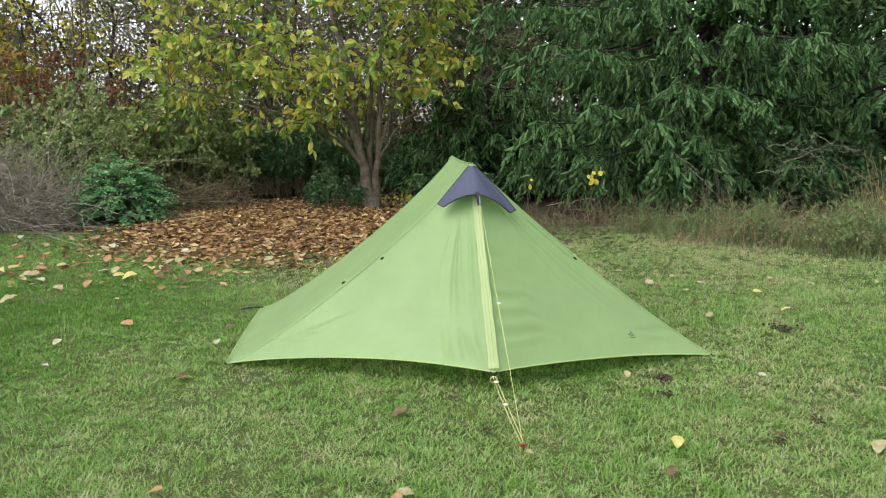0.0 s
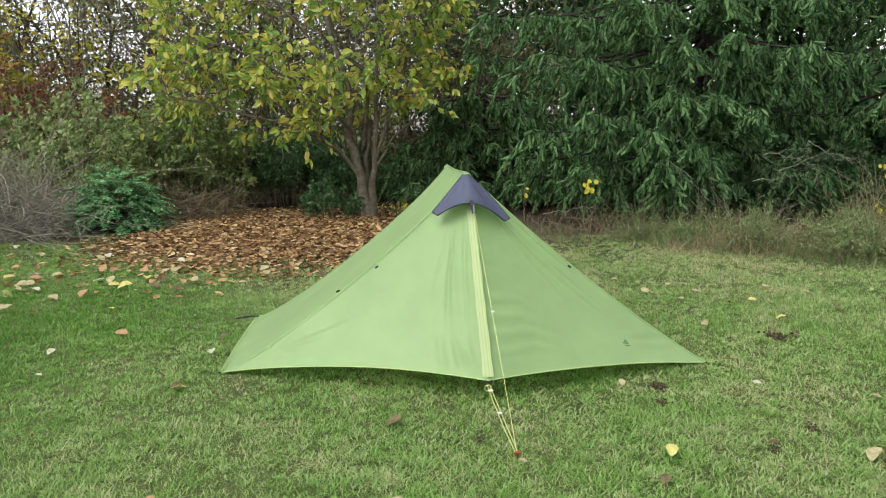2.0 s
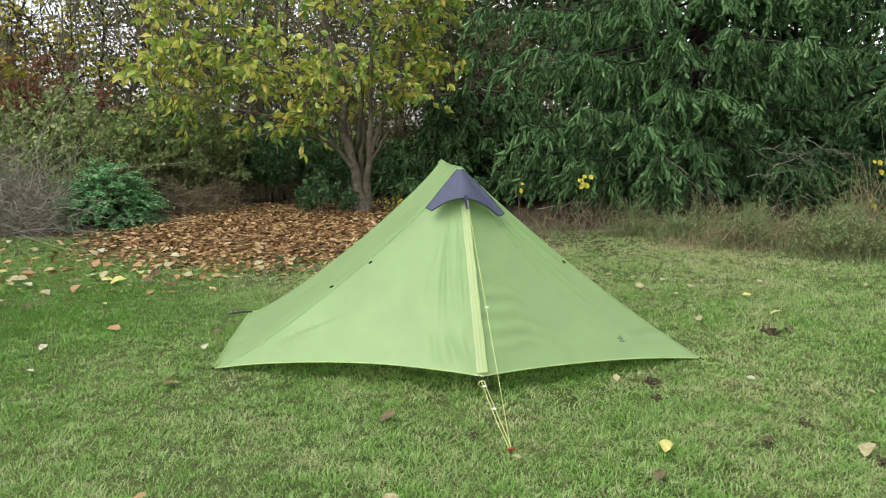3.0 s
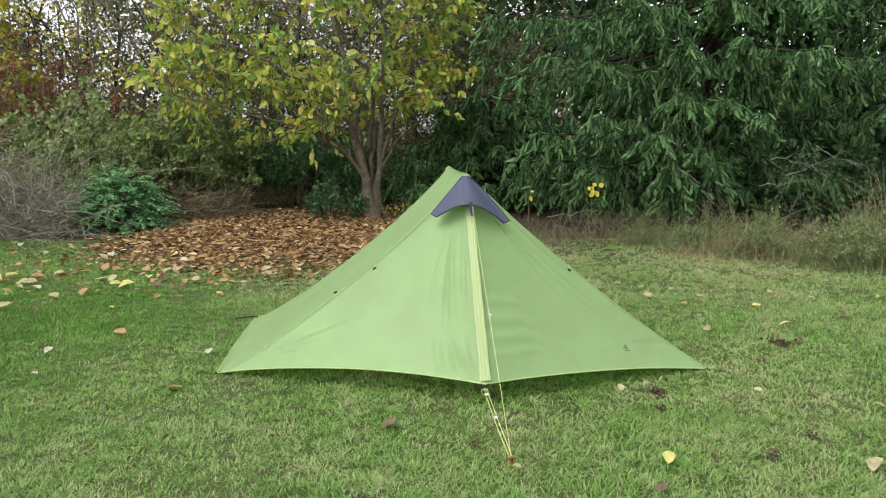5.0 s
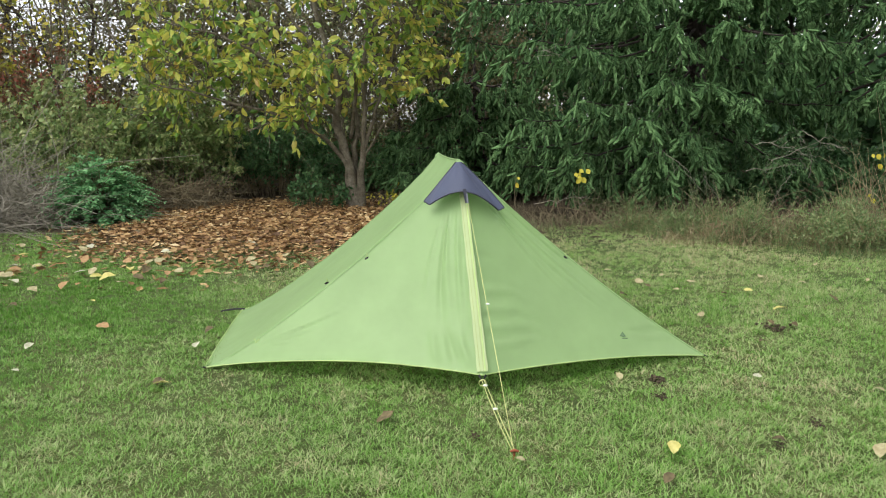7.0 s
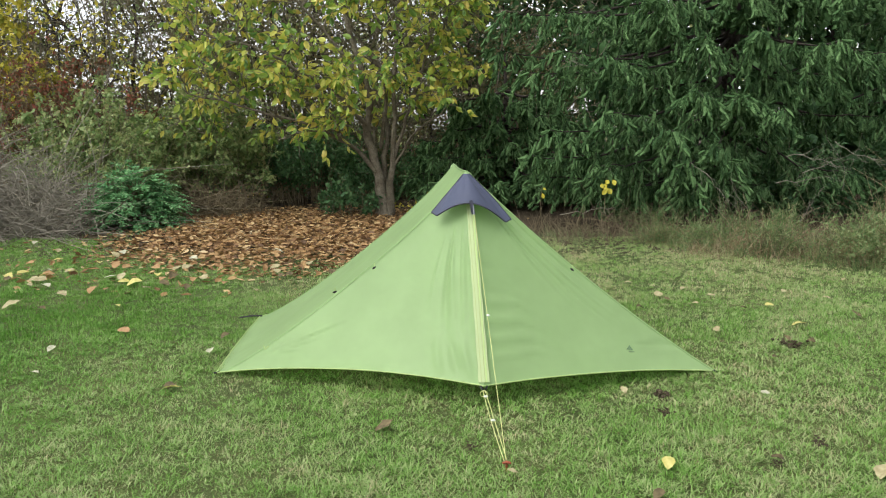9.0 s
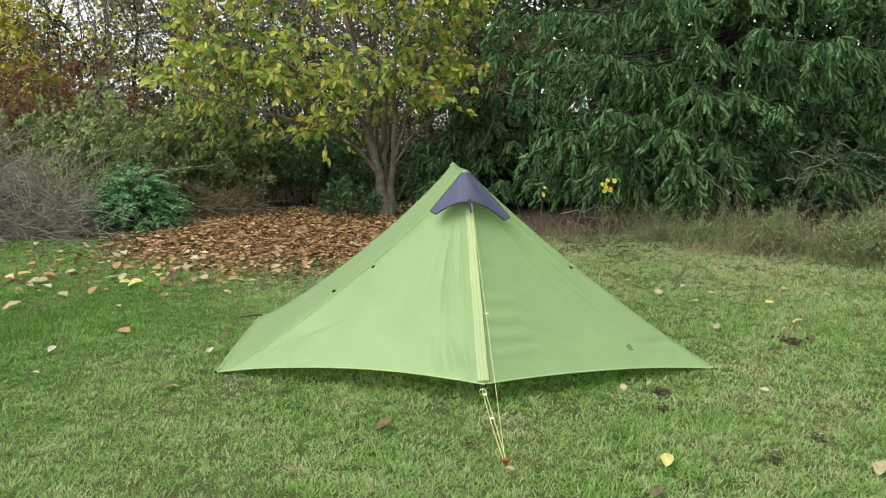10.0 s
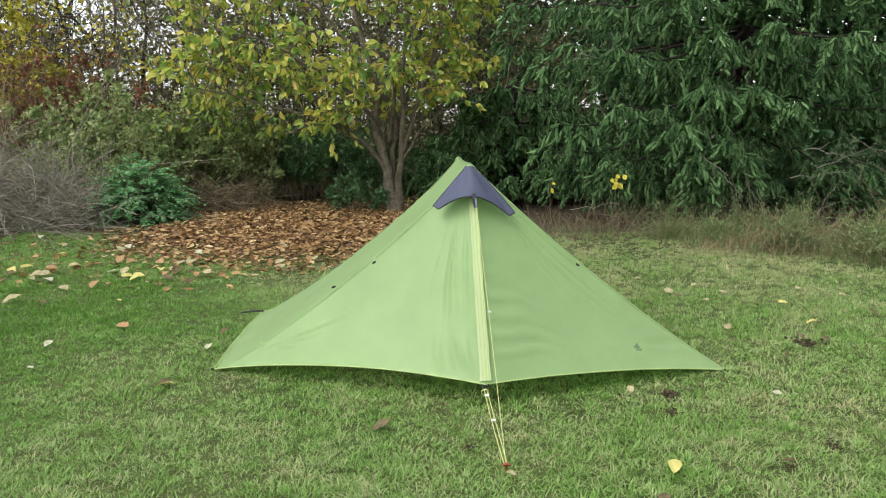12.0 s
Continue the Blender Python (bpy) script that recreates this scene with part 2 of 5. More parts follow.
def tubes(paths, radii, sides=4):
    """Round tapered stems along polylines: paths (N, K, 3), radii (N, K)."""
    paths, radii = np.asarray(paths, float), np.asarray(radii, float)
    n, k = radii.shape
    tan = unit(np.gradient(paths, axis=1))
    helper = np.where(np.abs(tan[..., 2:3]) < 0.9, [0.0, 0.0, 1.0], [1.0, 0.0, 0.0])
    s = unit(np.cross(tan, helper))
    u = np.cross(s, tan)
    a = np.arange(sides) * 2 * np.pi / sides
    ring = paths[:, :, None] + radii[:, :, None, None] * (s[:, :, None] * np.cos(a)[:, None] + u[:, :, None] * np.sin(a)[:, None])
    idx = np.arange(n * k * sides).reshape(n, k, sides)
    q = np.stack([idx[:, :-1], np.roll(idx, -1, 2)[:, :-1], np.roll(idx, -1, 2)[:, 1:], idx[:, 1:]], -1)
    return ring.reshape(-1, 3), q.reshape(-1, 4)


def joined(*pieces):
    vs, fs, n = [], [], 0
    for v, f in pieces:
        vs.append(v)
        fs.append(f + n)
        n += len(v)
    return np.concatenate(vs), np.concatenate(fs)


def bezier(a, b, c, n=6):
    t = np.linspace(0, 1, n)[:, None]
    return (1 - t) ** 2 * np.asarray(a) + 2 * t * (1 - t) * np.asarray(b) + t**2 * np.asarray(c)


def grid_faces(rows, cols):
    i = np.arange(rows * cols).reshape(rows, cols)
    return np.stack([i[:-1, :-1], i[:-1, 1:], i[1:, 1:], i[1:, :-1]], -1).reshape(-1, 4)


# A broad leaf folded on its midrib, and a small plain one.
LEAF_V = np.array([(0, 0, 0), (-.2, .27, .05), (0, .3, 0), (.2, .27, .05), (-.215, .62, .03), (0, .65, -.04), (.215, .62, .03), (0, 1, -.12)], float)
LEAF_F = np.array([(0, 2, 1), (0, 3, 2), (1, 2, 5), (1, 5, 4), (2, 3, 6), (2, 6, 5), (4, 5, 7), (5, 6, 7)])
SMALL_V = np.array([(0, 0, 0), (-.28, .5, .06), (.28, .5, .06), (0, 1, 0)], float)
SMALL_F = np.array([(0, 2, 1), (1, 2, 3)])
CURL_V = np.array([(0, -.5, .02), (-.24, -.2, .1), (0, -.2, .0), (.24, -.2, .12), (-.23, .15, .13), (0, .15, .03), (.24, .15, .1), (0, .5, .14)], float)


def ground_z(x, y):
    """The lie of the land: a level lawn that rises a little towards the trees."""
    x, y = np.asarray(x, float), np.asarray(y, float)
    far = np.clip((y - 9) / 8, 0, 1)
    return 0.012 * np.sin(1.3 * x + 0.6) * np.sin(1.1 * y) * np.clip(np.abs(y - 4.6) / 2, 0.2, 1) + 0.10 * far * far * (3 - 2 * far)


def thing(name, x, y, z, label, category, group="", kind=""):
    ob = new(name)
    ob.empty_display_size = 0.1
    ob.location = (x, y, z)
    return tagged(ob, label, category, group, kind)


# ---- ground ----
gx = np.concatenate([[-600, -150, -60, -30], np.linspace(-16, 16, 129), [30, 60, 150, 600]])
gy = np.concatenate([[-600, -150, -40, -12], np.linspace(-4, 26, 121), [40, 70, 160, 600]])
GX, GY = np.meshgrid(gx, gy)
gv = np.stack([GX, GY, ground_z(GX, GY)], -1).reshape(-1, 3)
tagged(link("ground", mesh_of("ground", gv, grid_faces(len(gy), len(gx)), SOIL, True)), "mown autumn lawn with thatch and bare patches", "lawn", kind="structure")

SPOTS = ((1.28, 4.37, 0.1), (1.24, 4.1, 0.07), (2.46, 5.43, 0.13), (1.88, 3.7, 0.07), (1.59, 3.46, 0.05), (0.2, 3.62, 0.05), (2.03, 3.22, 0.09))
UNDER_TENT = [(-1.1, 5.2), (0.27, 4.85), (1.35, 5.25), (1.2, 5.9), (0.0, 6.3), (-1.2, 5.95)]


def inside(px, py, poly):
    ok = np.zeros(len(px), bool)
    for (x0, y0), (x1, y1) in zip(poly, poly[1:] + poly[:1]):
        cross = (y0 > py) != (y1 > py)
        ok ^= cross & (px < (x1 - x0) * (py - y0) / (y1 - y0 + 1e-12) + x0)
    return ok


def litter_depth(px, py):
    """How thickly leaves lie: 1 in the middle of the drift under the tree, 0 out on the lawn."""
    d = np.sqrt(((px + 2.25 + 0.1 * (py - 11)) / 2.55) ** 2 + ((py - 11.3) / 3.0) ** 2)
    return np.clip((1.25 - d) / 0.65, 0, 1)


def grass_sheet(name, x0, x1, y0, y1, per_m2, height, width, r, label="short mown green grass mixed with straw-coloured blades", lean_most=1.42, material=None, edge=False, tuft=9, bent=False):
    """Tufts of blades that fan out from a common foot; near ones bend over half way up."""
    n = int((x1 - x0) * (y1 - y0) * per_m2 / tuft)
    px, py = r.uniform(x0, x1, n), r.uniform(y0, y1, n)
    clump = np.sin(px * 3.1 + 1.7 * np.sin(py * 2.3)) * np.sin(py * 2.7 + 1.3 * np.sin(px * 1.9))
    small = np.sin(px * 17 + 2.1 * np.sin(py * 13)) * np.sin(py * 15 + 1.8 * np.sin(px * 11))
    keep = ~inside(px, py, UNDER_TENT) & (r.uniform(0, 1, n) > litter_depth(px, py) * 1.3) & (r.uniform(0, 1, n) < 0.85 + 0.2 * clump + 0.1 * small)
    for sx, sy, size in SPOTS:
        keep &= ((px - sx) / size) ** 2 + ((py - sy) / (1.2 * size)) ** 2 > 0.6 * r.uniform(0, 1, n)
    if edge:
        keep &= py > np.maximum(7.1, 9.6 - 0.93 * (px - 2.8)) + 0.25 * clump
    px, py, clump, small = (np.repeat(q[keep], tuft) for q in (px, py, clump, small))
    n = len(px)
    tall = np.repeat(r.uniform(0.7, 1.2, n // tuft), tuft)
    h = height * r.uniform(0.5, 1.2, n) * tall * (1 + 0.2 * clump + 0.2 * small)
    az, lean = r.uniform(0, 2 * np.pi, n), r.uniform(0.2, 1, n) * lean_most
    foot = r.uniform(0, 1, n) * (0.022 + 0.3 * height)
    px, py = px + np.cos(az) * foot, py + np.sin(az) * foot
    az = az + r.normal(0, 0.7, n)
    d = np.stack([np.cos(az) * np.sin(lean), np.sin(az) * np.sin(lean), np.cos(lean)], -1)
    across = np.stack([-np.sin(az), np.cos(az), 0 * az], -1) * (width * r.uniform(0.6, 1.3, n))[:, None] * 0.5
    p = np.stack([px, py, ground_z(px, py) - 0.004], -1)
    if bent:
        flat = np.stack([np.cos(az), np.sin(az), r.uniform(-0.25, 0.6, n)], -1)
        mid = p + d * (0.5 * h)[:, None]
        tip = mid + unit(flat + 0.5 * d) * (0.6 * h)[:, None]
        v = np.stack([p, mid - across, mid + across, tip], 1).reshape(-1, 3)
        k = 4 * np.arange(n)[:, None, None]
        me = mesh_of(name, v, (k + np.array(((0, 2, 1), (1, 2, 3)))).reshape(-1, 3), material or GRASS)
    else:
        v = np.stack([p - across, p + across, p + d * h[:, None]], 1).reshape(-1, 3)
        me = mesh_of(name, v, np.arange(3 * n).reshape(n, 3), material or GRASS)
    return tagged(link(name, me), label, "grass", kind="stuff")


gr = np.random.default_rng(21)
grass_sheet("lawn_grass", -2.9, 2.9, 2.7, 4.0, 14500, 0.046, 0.0043, gr, bent=True)
grass_sheet("lawn_grass", -3.6, 3.6, 4.0, 5.5, 10500, 0.044, 0.0053, gr, bent=True)
grass_sheet("lawn_grass", -4.8, 4.8, 5.5, 7.2, 9000, 0.040, 0.0070, gr, lean_most=1.15)
for x0, x1, y0, y1 in ((-6.5, -2.9, 2.7, 4.0), (2.9, 6.5, 2.7, 4.0), (-6.5, -3.6, 4.0, 5.5), (3.6, 6.5, 4.0, 5.5), (-7.2, -4.8, 5.5, 7.2), (4.8, 7.2, 5.5, 7.2)):
    grass_sheet("lawn_grass", x0, x1, y0, y1, 4000, 0.042, 0.0095, gr, lean_most=1.15)
grass_sheet("lawn_grass", -6.2, 6.2, 7.2, 10.8, 5200, 0.036, 0.0085, gr, lean_most=1.05)

grass_sheet("lawn_grass", -6.5, 6.5, -3.5, 2.7, 1100, 0.045, 0.0130, gr, lean_most=1.3)
THATCH = leaf_material("dead_thatch", [(0.2, (0.06, 0.06, 0.025)), (0.5, (0.16, 0.15, 0.065)), (0.8, (0.3, 0.26, 0.13))], 1.6, 0.4)
grass_sheet("thatch", -3.2, 3.2, 2.7, 5.5, 2600, 0.04, 0.0045, gr, "flattened brown and olive dead grass between the blades", 1.5, THATCH, tuft=3)
grass_sheet("tall_grass", 2.7, 8.0, 7.0, 10.3, 520, 0.24, 0.009, gr, "uncut green and straw-coloured grass at the lawn's edge", 0.9, WEED_LEAF, True)
grass_sheet("tall_grass", 0.9, 7.4, 9.9, 11.2, 260, 0.2, 0.007, gr, "uncut dry grass under the spruce", 1.1, WEED_LEAF)
grass_sheet("tall_grass", -8.0, -4.4, 10.3, 11.3, 220, 0.16, 0.008, gr, "uncut green grass along the brush", 0.9, WEED_LEAF)

# ---- tent ----
F_TOP = np.array((0.183, 4.90, 1.262))
R_TOP = np.array((0.077, 6.21, 1.250))
LF, LB, RF, RB = (np.array(p) for p in ((-1.403, 4.758, 0.012), (-1.50, 6.16, 0.03), (1.729, 4.83, 0.012), (1.32, 6.12, 0.03)))
Z_F = np.array((0.274, 4.18, 0.130))
Z_R = np.array((-0.02, 6.82, 0.088))


def seam(top, foot, drop, n, power=0.5):
    t = np.linspace(0, 1, n)[:, None]
    p = top + (foot - top) * t
    sag = drop * np.clip(4 * t * (1 - t), 0, 1) ** power * np.array([0, 0, 1.0])
    return p - sag


N = 61
S_LF, S_RF = seam(F_TOP, LF, 0.118, N, 0.62), seam(F_TOP, RF, 0.064, N, 0.9)
S_LB, S_RB = seam(R_TOP, LB, 0.125, N, 0.65), seam(R_TOP, RB, 0.09, N)
S_ZF, S_ZR = seam(F_TOP, Z_F, 0.0, N), seam(R_TOP, Z_R, 0.0, N)

tent = thing("tent", 0.15, 5.4, 0.0, "light green nylon two-pole shelter pitched on the lawn, door zipped shut", "tent")
T0 = np.array((0.15, 5.4, 0.0))


def cloth(name, a, b, lift, folds, material, cols=97, dip=0.0):
    """A panel of cloth between two seams, its lower edge drawn up by lift, folds(s, u) metres proud of it."""
    u = np.linspace(0, 1, cols)
    s = np.linspace(0, 1, len(a))
    p = a[:, None] * (1 - u)[None, :, None] + b[:, None] * u[None, :, None]
    p[..., 2] += lift * (4 * u * (1 - u))[None] * (s**3)[:, None]
    p[..., 2] -= dip * (4 * u * (1 - u))[None] * ((1 - s) ** 8)[:, None]
    gu, gs = np.gradient(p, axis=1), np.gradient(p, axis=0)
    nrm = unit(np.cross(gu, gs))
    if nrm[len(a) // 2, cols // 2, 1] * (1 if a[-1, 1] > 5.5 else -1) < 0 and abs(a[-1, 1] - b[-1, 1]) < 1:
        nrm = -nrm
    p += nrm * folds(s[:, None], u[None])[..., None]
    me = mesh_of(name, p.reshape(-1, 3) - T0, grid_faces(len(a), cols), material, True)
    return p, part(name, me, tent)


def smoothstep(x, a, b):
    t = np.clip((x - a) / (b - a), 0, 1)
    return t * t * (3 - 2 * t)


def crease(u, at, wide, deep):
    return 1.9 * deep * np.exp(-(((u - at) / wide) ** 2))


def span(s, a, b, c, d):
    return smoothstep(s, a, b) * (1 - smoothstep(s, c, d))


def folds_left(s, u):
    """Long creases from the vent beside the zip, short ones at the zip's foot and the pegged corner."""
    f = -0.03 * np.sin(np.pi * u) * np.sin(np.pi * s)
    for at, slant, deep, c, d in ((0.60, 0.22, 0.004, 0.45, 0.75), (0.70, 0.19, -0.008, 0.6, 0.9), (0.735, 0.20, 0.007, 0.5, 0.8), (0.84, 0.10, -0.004, 0.7, 0.95), (0.88, 0.07, 0.005, 0.5, 0.8), (0.94, 0.02, -0.004, 0.75, 0.97)):
        f = f + crease(u, at + slant * s, 0.014, deep) * span(s, 0.18, 0.45, c, d)
    for at, deep in ((0.80, 0.008), (0.86, -0.009), (0.91, 0.008)):
        f = f + crease(u, at + 0.25 * (s - 1) + 0.06, 0.012, deep) * span(s, 0.78, 0.87, 0.93, 0.995)
    for slope, deep, far in ((-0.75, 0.007, 0.3), (-0.55, -0.009, 0.36), (-0.38, 0.009, 0.28), (-0.22, -0.008, 0.3), (-0.05, 0.008, 0.24), (0.12, -0.006, 0.26)):
        f = f + crease(s, 0.845 + slope * (u - 0.03), 0.010, deep) * span(u, 0.015, 0.07, 0.12, far)
    return f + 0.002 * np.sin(9 * u + 14 * s) * np.sin(np.pi * u)


def folds_right(s, u):
    """Short fanned creases beside the zip, and long ones that run down from the vent to the corner."""
    f = -0.03 * np.sin(np.pi * u) * np.sin(np.pi * s)
    wave = 0.012 * np.sin(11 * u + 3) + 0.007 * np.sin(23 * u)
    for at, slant, deep, start in ((0.36, 0.30, 0.0030, 0.78), (0.43, 0.26, -0.0035, 0.72), (0.49, 0.22, 0.0040, 0.80), (0.545, 0.28, -0.0040, 0.70), (0.60, 0.20, 0.0045, 0.62), (0.635, 0.24, -0.0040, 0.74), (0.69, 0.16, 0.0045, 0.66), (0.73, 0.19, -0.0045, 0.58), (0.78, 0.12, 0.0045, 0.70), (0.82, 0.14, -0.0040, 0.60), (0.87, 0.07, 0.0040, 0.66)):
        f = f + crease(s, at + slant * (1 - u) + wave, 0.009, 1.2 * deep) * span(u, start, start + 0.14, 0.95, 1.0)
    for at, slant, deep, c, d in ((0.30, -0.25, 0.006, 0.45, 0.7), (0.38, -0.22, -0.006, 0.5, 0.75), (0.47, -0.2, 0.005, 0.4, 0.65), (0.12, -0.1, -0.006, 0.42, 0.5)):
        f = f + crease(u, at + slant * s, 0.014, deep) * span(s, 0.15, 0.28, c, d)
    for at, deep in ((0.80, 0.004), (0.835, -0.005), (0.87, 0.004)):
        f = f + crease(s, at + 0.08 * u, 0.009, deep) * span(u, 0.0, 0.04, 0.1, 0.3)
    return f + 0.003 * np.sin(8 * u + 11 * s + 1) * np.sin(np.pi * u)


def folds_end(s, u):
    return 0.0015 * np.sin(u * 17 + 9 * s) * np.sin(np.pi * u) * smoothstep(s, 0.1, 0.4)


P_FL, _ = cloth("front_panel", S_LF, S_ZF, 0.062, folds_left, GREEN_NYLON)
P_FR, _ = cloth("front_panel", S_RF, S_ZF, 0.035, folds_right, GREEN_NYLON)
P_EL, _ = cloth("end_panel", S_LF, S_LB, 0.015, folds_end, GREEN_NYLON, 41, 0.012)
P_ER, _ = cloth("end_panel", S_RF, S_RB, 0.02, folds_end, GREEN_NYLON, 41, 0.012)
P_RL, _ = cloth("rear_panel", S_LB, S_ZR, 0.05, folds_left, GREEN_NYLON)
P_RR, _ = cloth("rear_panel", S_RB, S_ZR, 0.05, folds_right, GREEN_NYLON)


def cord(name, points, radius, material, parent=tent, sides=6, label="", origin=T0):
    pts = np.asarray(points, float) - origin
    v, f = tubes(pts[None], np.full((1, len(pts)), radius), sides)
    return part(name, mesh_of(name, v, f, material, True), parent, label)


def tape(name, points, outward, width, thick, material, parent=tent, label="", origin=T0):
    """A flat band of cloth along a line, standing proud on the outward side."""
    p = np.asarray(points, float)
    t = unit(np.gradient(p, axis=0))
    o = unit(np.asarray(outward, float) * np.ones_like(p))
    side = unit(np.cross(t, o))
    o = np.cross(side, t)
    w = np.broadcast_to(np.asarray(width, float), (len(p),))[:, None] / 2
    rows = np.stack([p - side * w - o * 0.001, p - side * w * 0.92 + o * thick, p + side * w * 0.92 + o * thick, p + side * w - o * 0.001], 1)
    return part(name, mesh_of(name, rows.reshape(-1, 3) - origin, grid_faces(len(p), 4), material, False), parent, label)


for edge in (P_FL[-1], P_FR[-1], P_EL[-1], P_ER[-1], P_RL[-1], P_RR[-1]):
    cord("hem", edge, 0.0045, HEM_NYLON)
for line, way in ((S_LF, (-0.4, -0.7, 0.6)), (S_RF, (0.5, -0.7, 0.6)), (S_LB, (-0.4, 0.5, 0.7)), (S_RB, (0.4, 0.5, 0.7))):
    tape("seam_tape", line + np.array((0, 0, 0.002)), way, 0.01, 0.0025, GREEN_NYLON)
cord("ridge_seam", P_EL[0], 0.006, GREEN_NYLON)


def peak_cap(top, size=1.0):
    """The rounded, reinforced cloth over a pole's tip."""
    bm = bmesh.new()
    bmesh.ops.create_uvsphere(bm, u_segments=16, v_segments=10, radius=1.0)
    for vert in bm.verts:
        vert.co = Vector((vert.co.x * 0.034 * size, vert.co.y * 0.05 * size, (vert.co.z * 0.03 - 0.031) * size)) + Vector(top) - Vector(T0)
    me = bpy.data.meshes.new("peak_cap")
    bm.to_mesh(me)
    bm.free()
    for poly in me.polygons:
        poly.use_smooth = True
    me.materials.append(GREEN_NYLON)
    part("peak_cap", me, tent)


peak_cap(F_TOP + np.array((0.0, 0.02, 0.0)))
peak_cap(R_TOP + np.array((0.003, 0.0, 0.0)), 0.85)

zs = np.linspace(0.12, 0.985, 30)
Z_LINE = F_TOP + (Z_F - F_TOP) * zs[:, None]
z_flap = tape("zip_flap", Z_LINE + np.array((0, -0.004, 0)) + np.array((0.004, 0, 0)), (0, -1, 0.35), 0.042 + 0.022 * zs + 0.003 * np.sin(40 * zs), 0.006, LIME_NYLON, label="pale lime storm flap over the door zip")
OLIVE_THREAD = rough_material("olive_thread", [(0.3, (0.32, 0.38, 0.15)), (0.7, (0.4, 0.45, 0.2))], 60, 500, 0.8, 0, 0)
for off in (-0.014, 0.005):
    cord("stitching", Z_LINE + np.array((0.004 + off, -0.0105, 0.003)), 0.0011, OLIVE_THREAD, z_flap, 4)
tape("zip", Z_LINE + np.array((0.018, -0.011, 0.003)), (0, -1, 0.35), 0.008, 0.003, HEM_NYLON, z_flap, "thin green coil zip")


def hood():
    """A stiff grey brim over the vent below the peak, its lower edge arched forward."""
    tip, left, right = F_TOP + np.array((-0.003, -0.03, -0.012)), np.array((-0.022, 4.79, 0.988)), np.array((0.440, 4.79, 0.944))
    n, c = 15, 57
    u = np.linspace(0, 1, c)
    arch = np.sin(np.pi * u)
    low = left + (right - left) * u[:, None]
    low = low + np.stack([0.0 * u, -0.10 * arch, 0.122 * arch], -1)
    ends = 1 - smoothstep(u, 0.0, 0.055) * (1 - smoothstep(u, 0.945, 1.0))
    low[:, 2] += 0.034 * ends
    low[:, 0] += 0.012 * ends * np.sign(u - 0.5)
    s = np.linspace(0, 1, n)[:, None, None] * np.ones((1, c, 1))
    top = tip + (u[:, None] - 0.5) * np.array((0.035, 0, 0))
    p = top[None] * (1 - s) + low[None] * s
    p[..., 1] -= 0.015 * (np.sin(np.pi * s[..., 0]) * arch[None])
    p[..., 2] += 0.012 * np.sin(np.pi * s[..., 0]) * np.abs(np.sin(2.5 * np.pi * u))[None]
    v, f = p.reshape(-1, 3), grid_faces(n, c)
    under = v + np.array((0, 0.006, -0.006))
    vv, ff = joined((v, f), (under, f[:, ::-1]))
    ob = part("vent_hood", mesh_of("vent_hood", vv - T0, ff, GREY_NYLON, True), tent, "slate grey stiffened vent brim")
    cord("brim_edge", p[-1] + np.array((0, 0.002, -0.003)), 0.0045, DARK_NYLON, ob)
    cord("side_binding", p[:, 0], 0.0028, DARK_NYLON, ob)
    cord("side_binding", p[:, -1], 0.0028, DARK_NYLON, ob)


hood()
tape("prop_strap", [(0.206, 4.70, 1.10), (0.214, 4.69, 1.06), (0.222, 4.685, 1.02)], (0, -1, 0.2), 0.022, 0.008, DARK_NYLON, label="dark vent prop strap")
cord("zip_pull", [(0.221, 4.675, 1.075), (0.225, 4.67, 1.02)], 0.005, STEEL)

PEG = np.array((0.36, 3.40, 0.03))
LOOP = Z_F + np.array((0.0, -0.01, -0.02))
for n, off in enumerate((-0.006, 0.006)):
    cord("guy_line", bezier(LOOP + (off, 0, 0), (LOOP + PEG) / 2 + (off * 2, 0, -0.015), PEG + (off, 0, 0.005), 12), 0.0022, LIME_CORD)
cord("guy_line", bezier((0.226, 4.69, 1.03), (0.293, 4.045, 0.53), PEG, 14), 0.0017, LIME_CORD)
cord("loop", [LOOP + (0.02 * math.cos(k), -0.004 - 0.012 * math.sin(k), -0.02 + 0.022 * math.sin(k)) for k in np.linspace(0, 6.3, 14)], 0.003, LIME_CORD)
tape("tie_out", [Z_F + (-0.02, 0, 0.0), LOOP + (0, -0.01, -0.005), Z_F + (0.02, 0, 0.0)], (0, -1, 0.2), 0.012, 0.003, BLACK_WEB)


def toggle(at, size, material, name="line_lock", way=(1, 0, 0)):
    bm = bmesh.new()
    bmesh.ops.create_cube(bm, size=1)
    bmesh.ops.bevel(bm, geom=bm.edges[:], offset=0.22, segments=2, affect="EDGES")
    m = Vector(way).to_track_quat("X", "Z").to_matrix().to_4x4() @ Matrix.Diagonal((size, size * 0.5, size * 0.45, 1))
    bm.transform(Matrix.Translation(Vector(at) - Vector(T0)) @ m)
    me = bpy.data.meshes.new(name)
    bm.to_mesh(me)
    bm.free()
    me.materials.append(material)
    return part(name, me, tent)


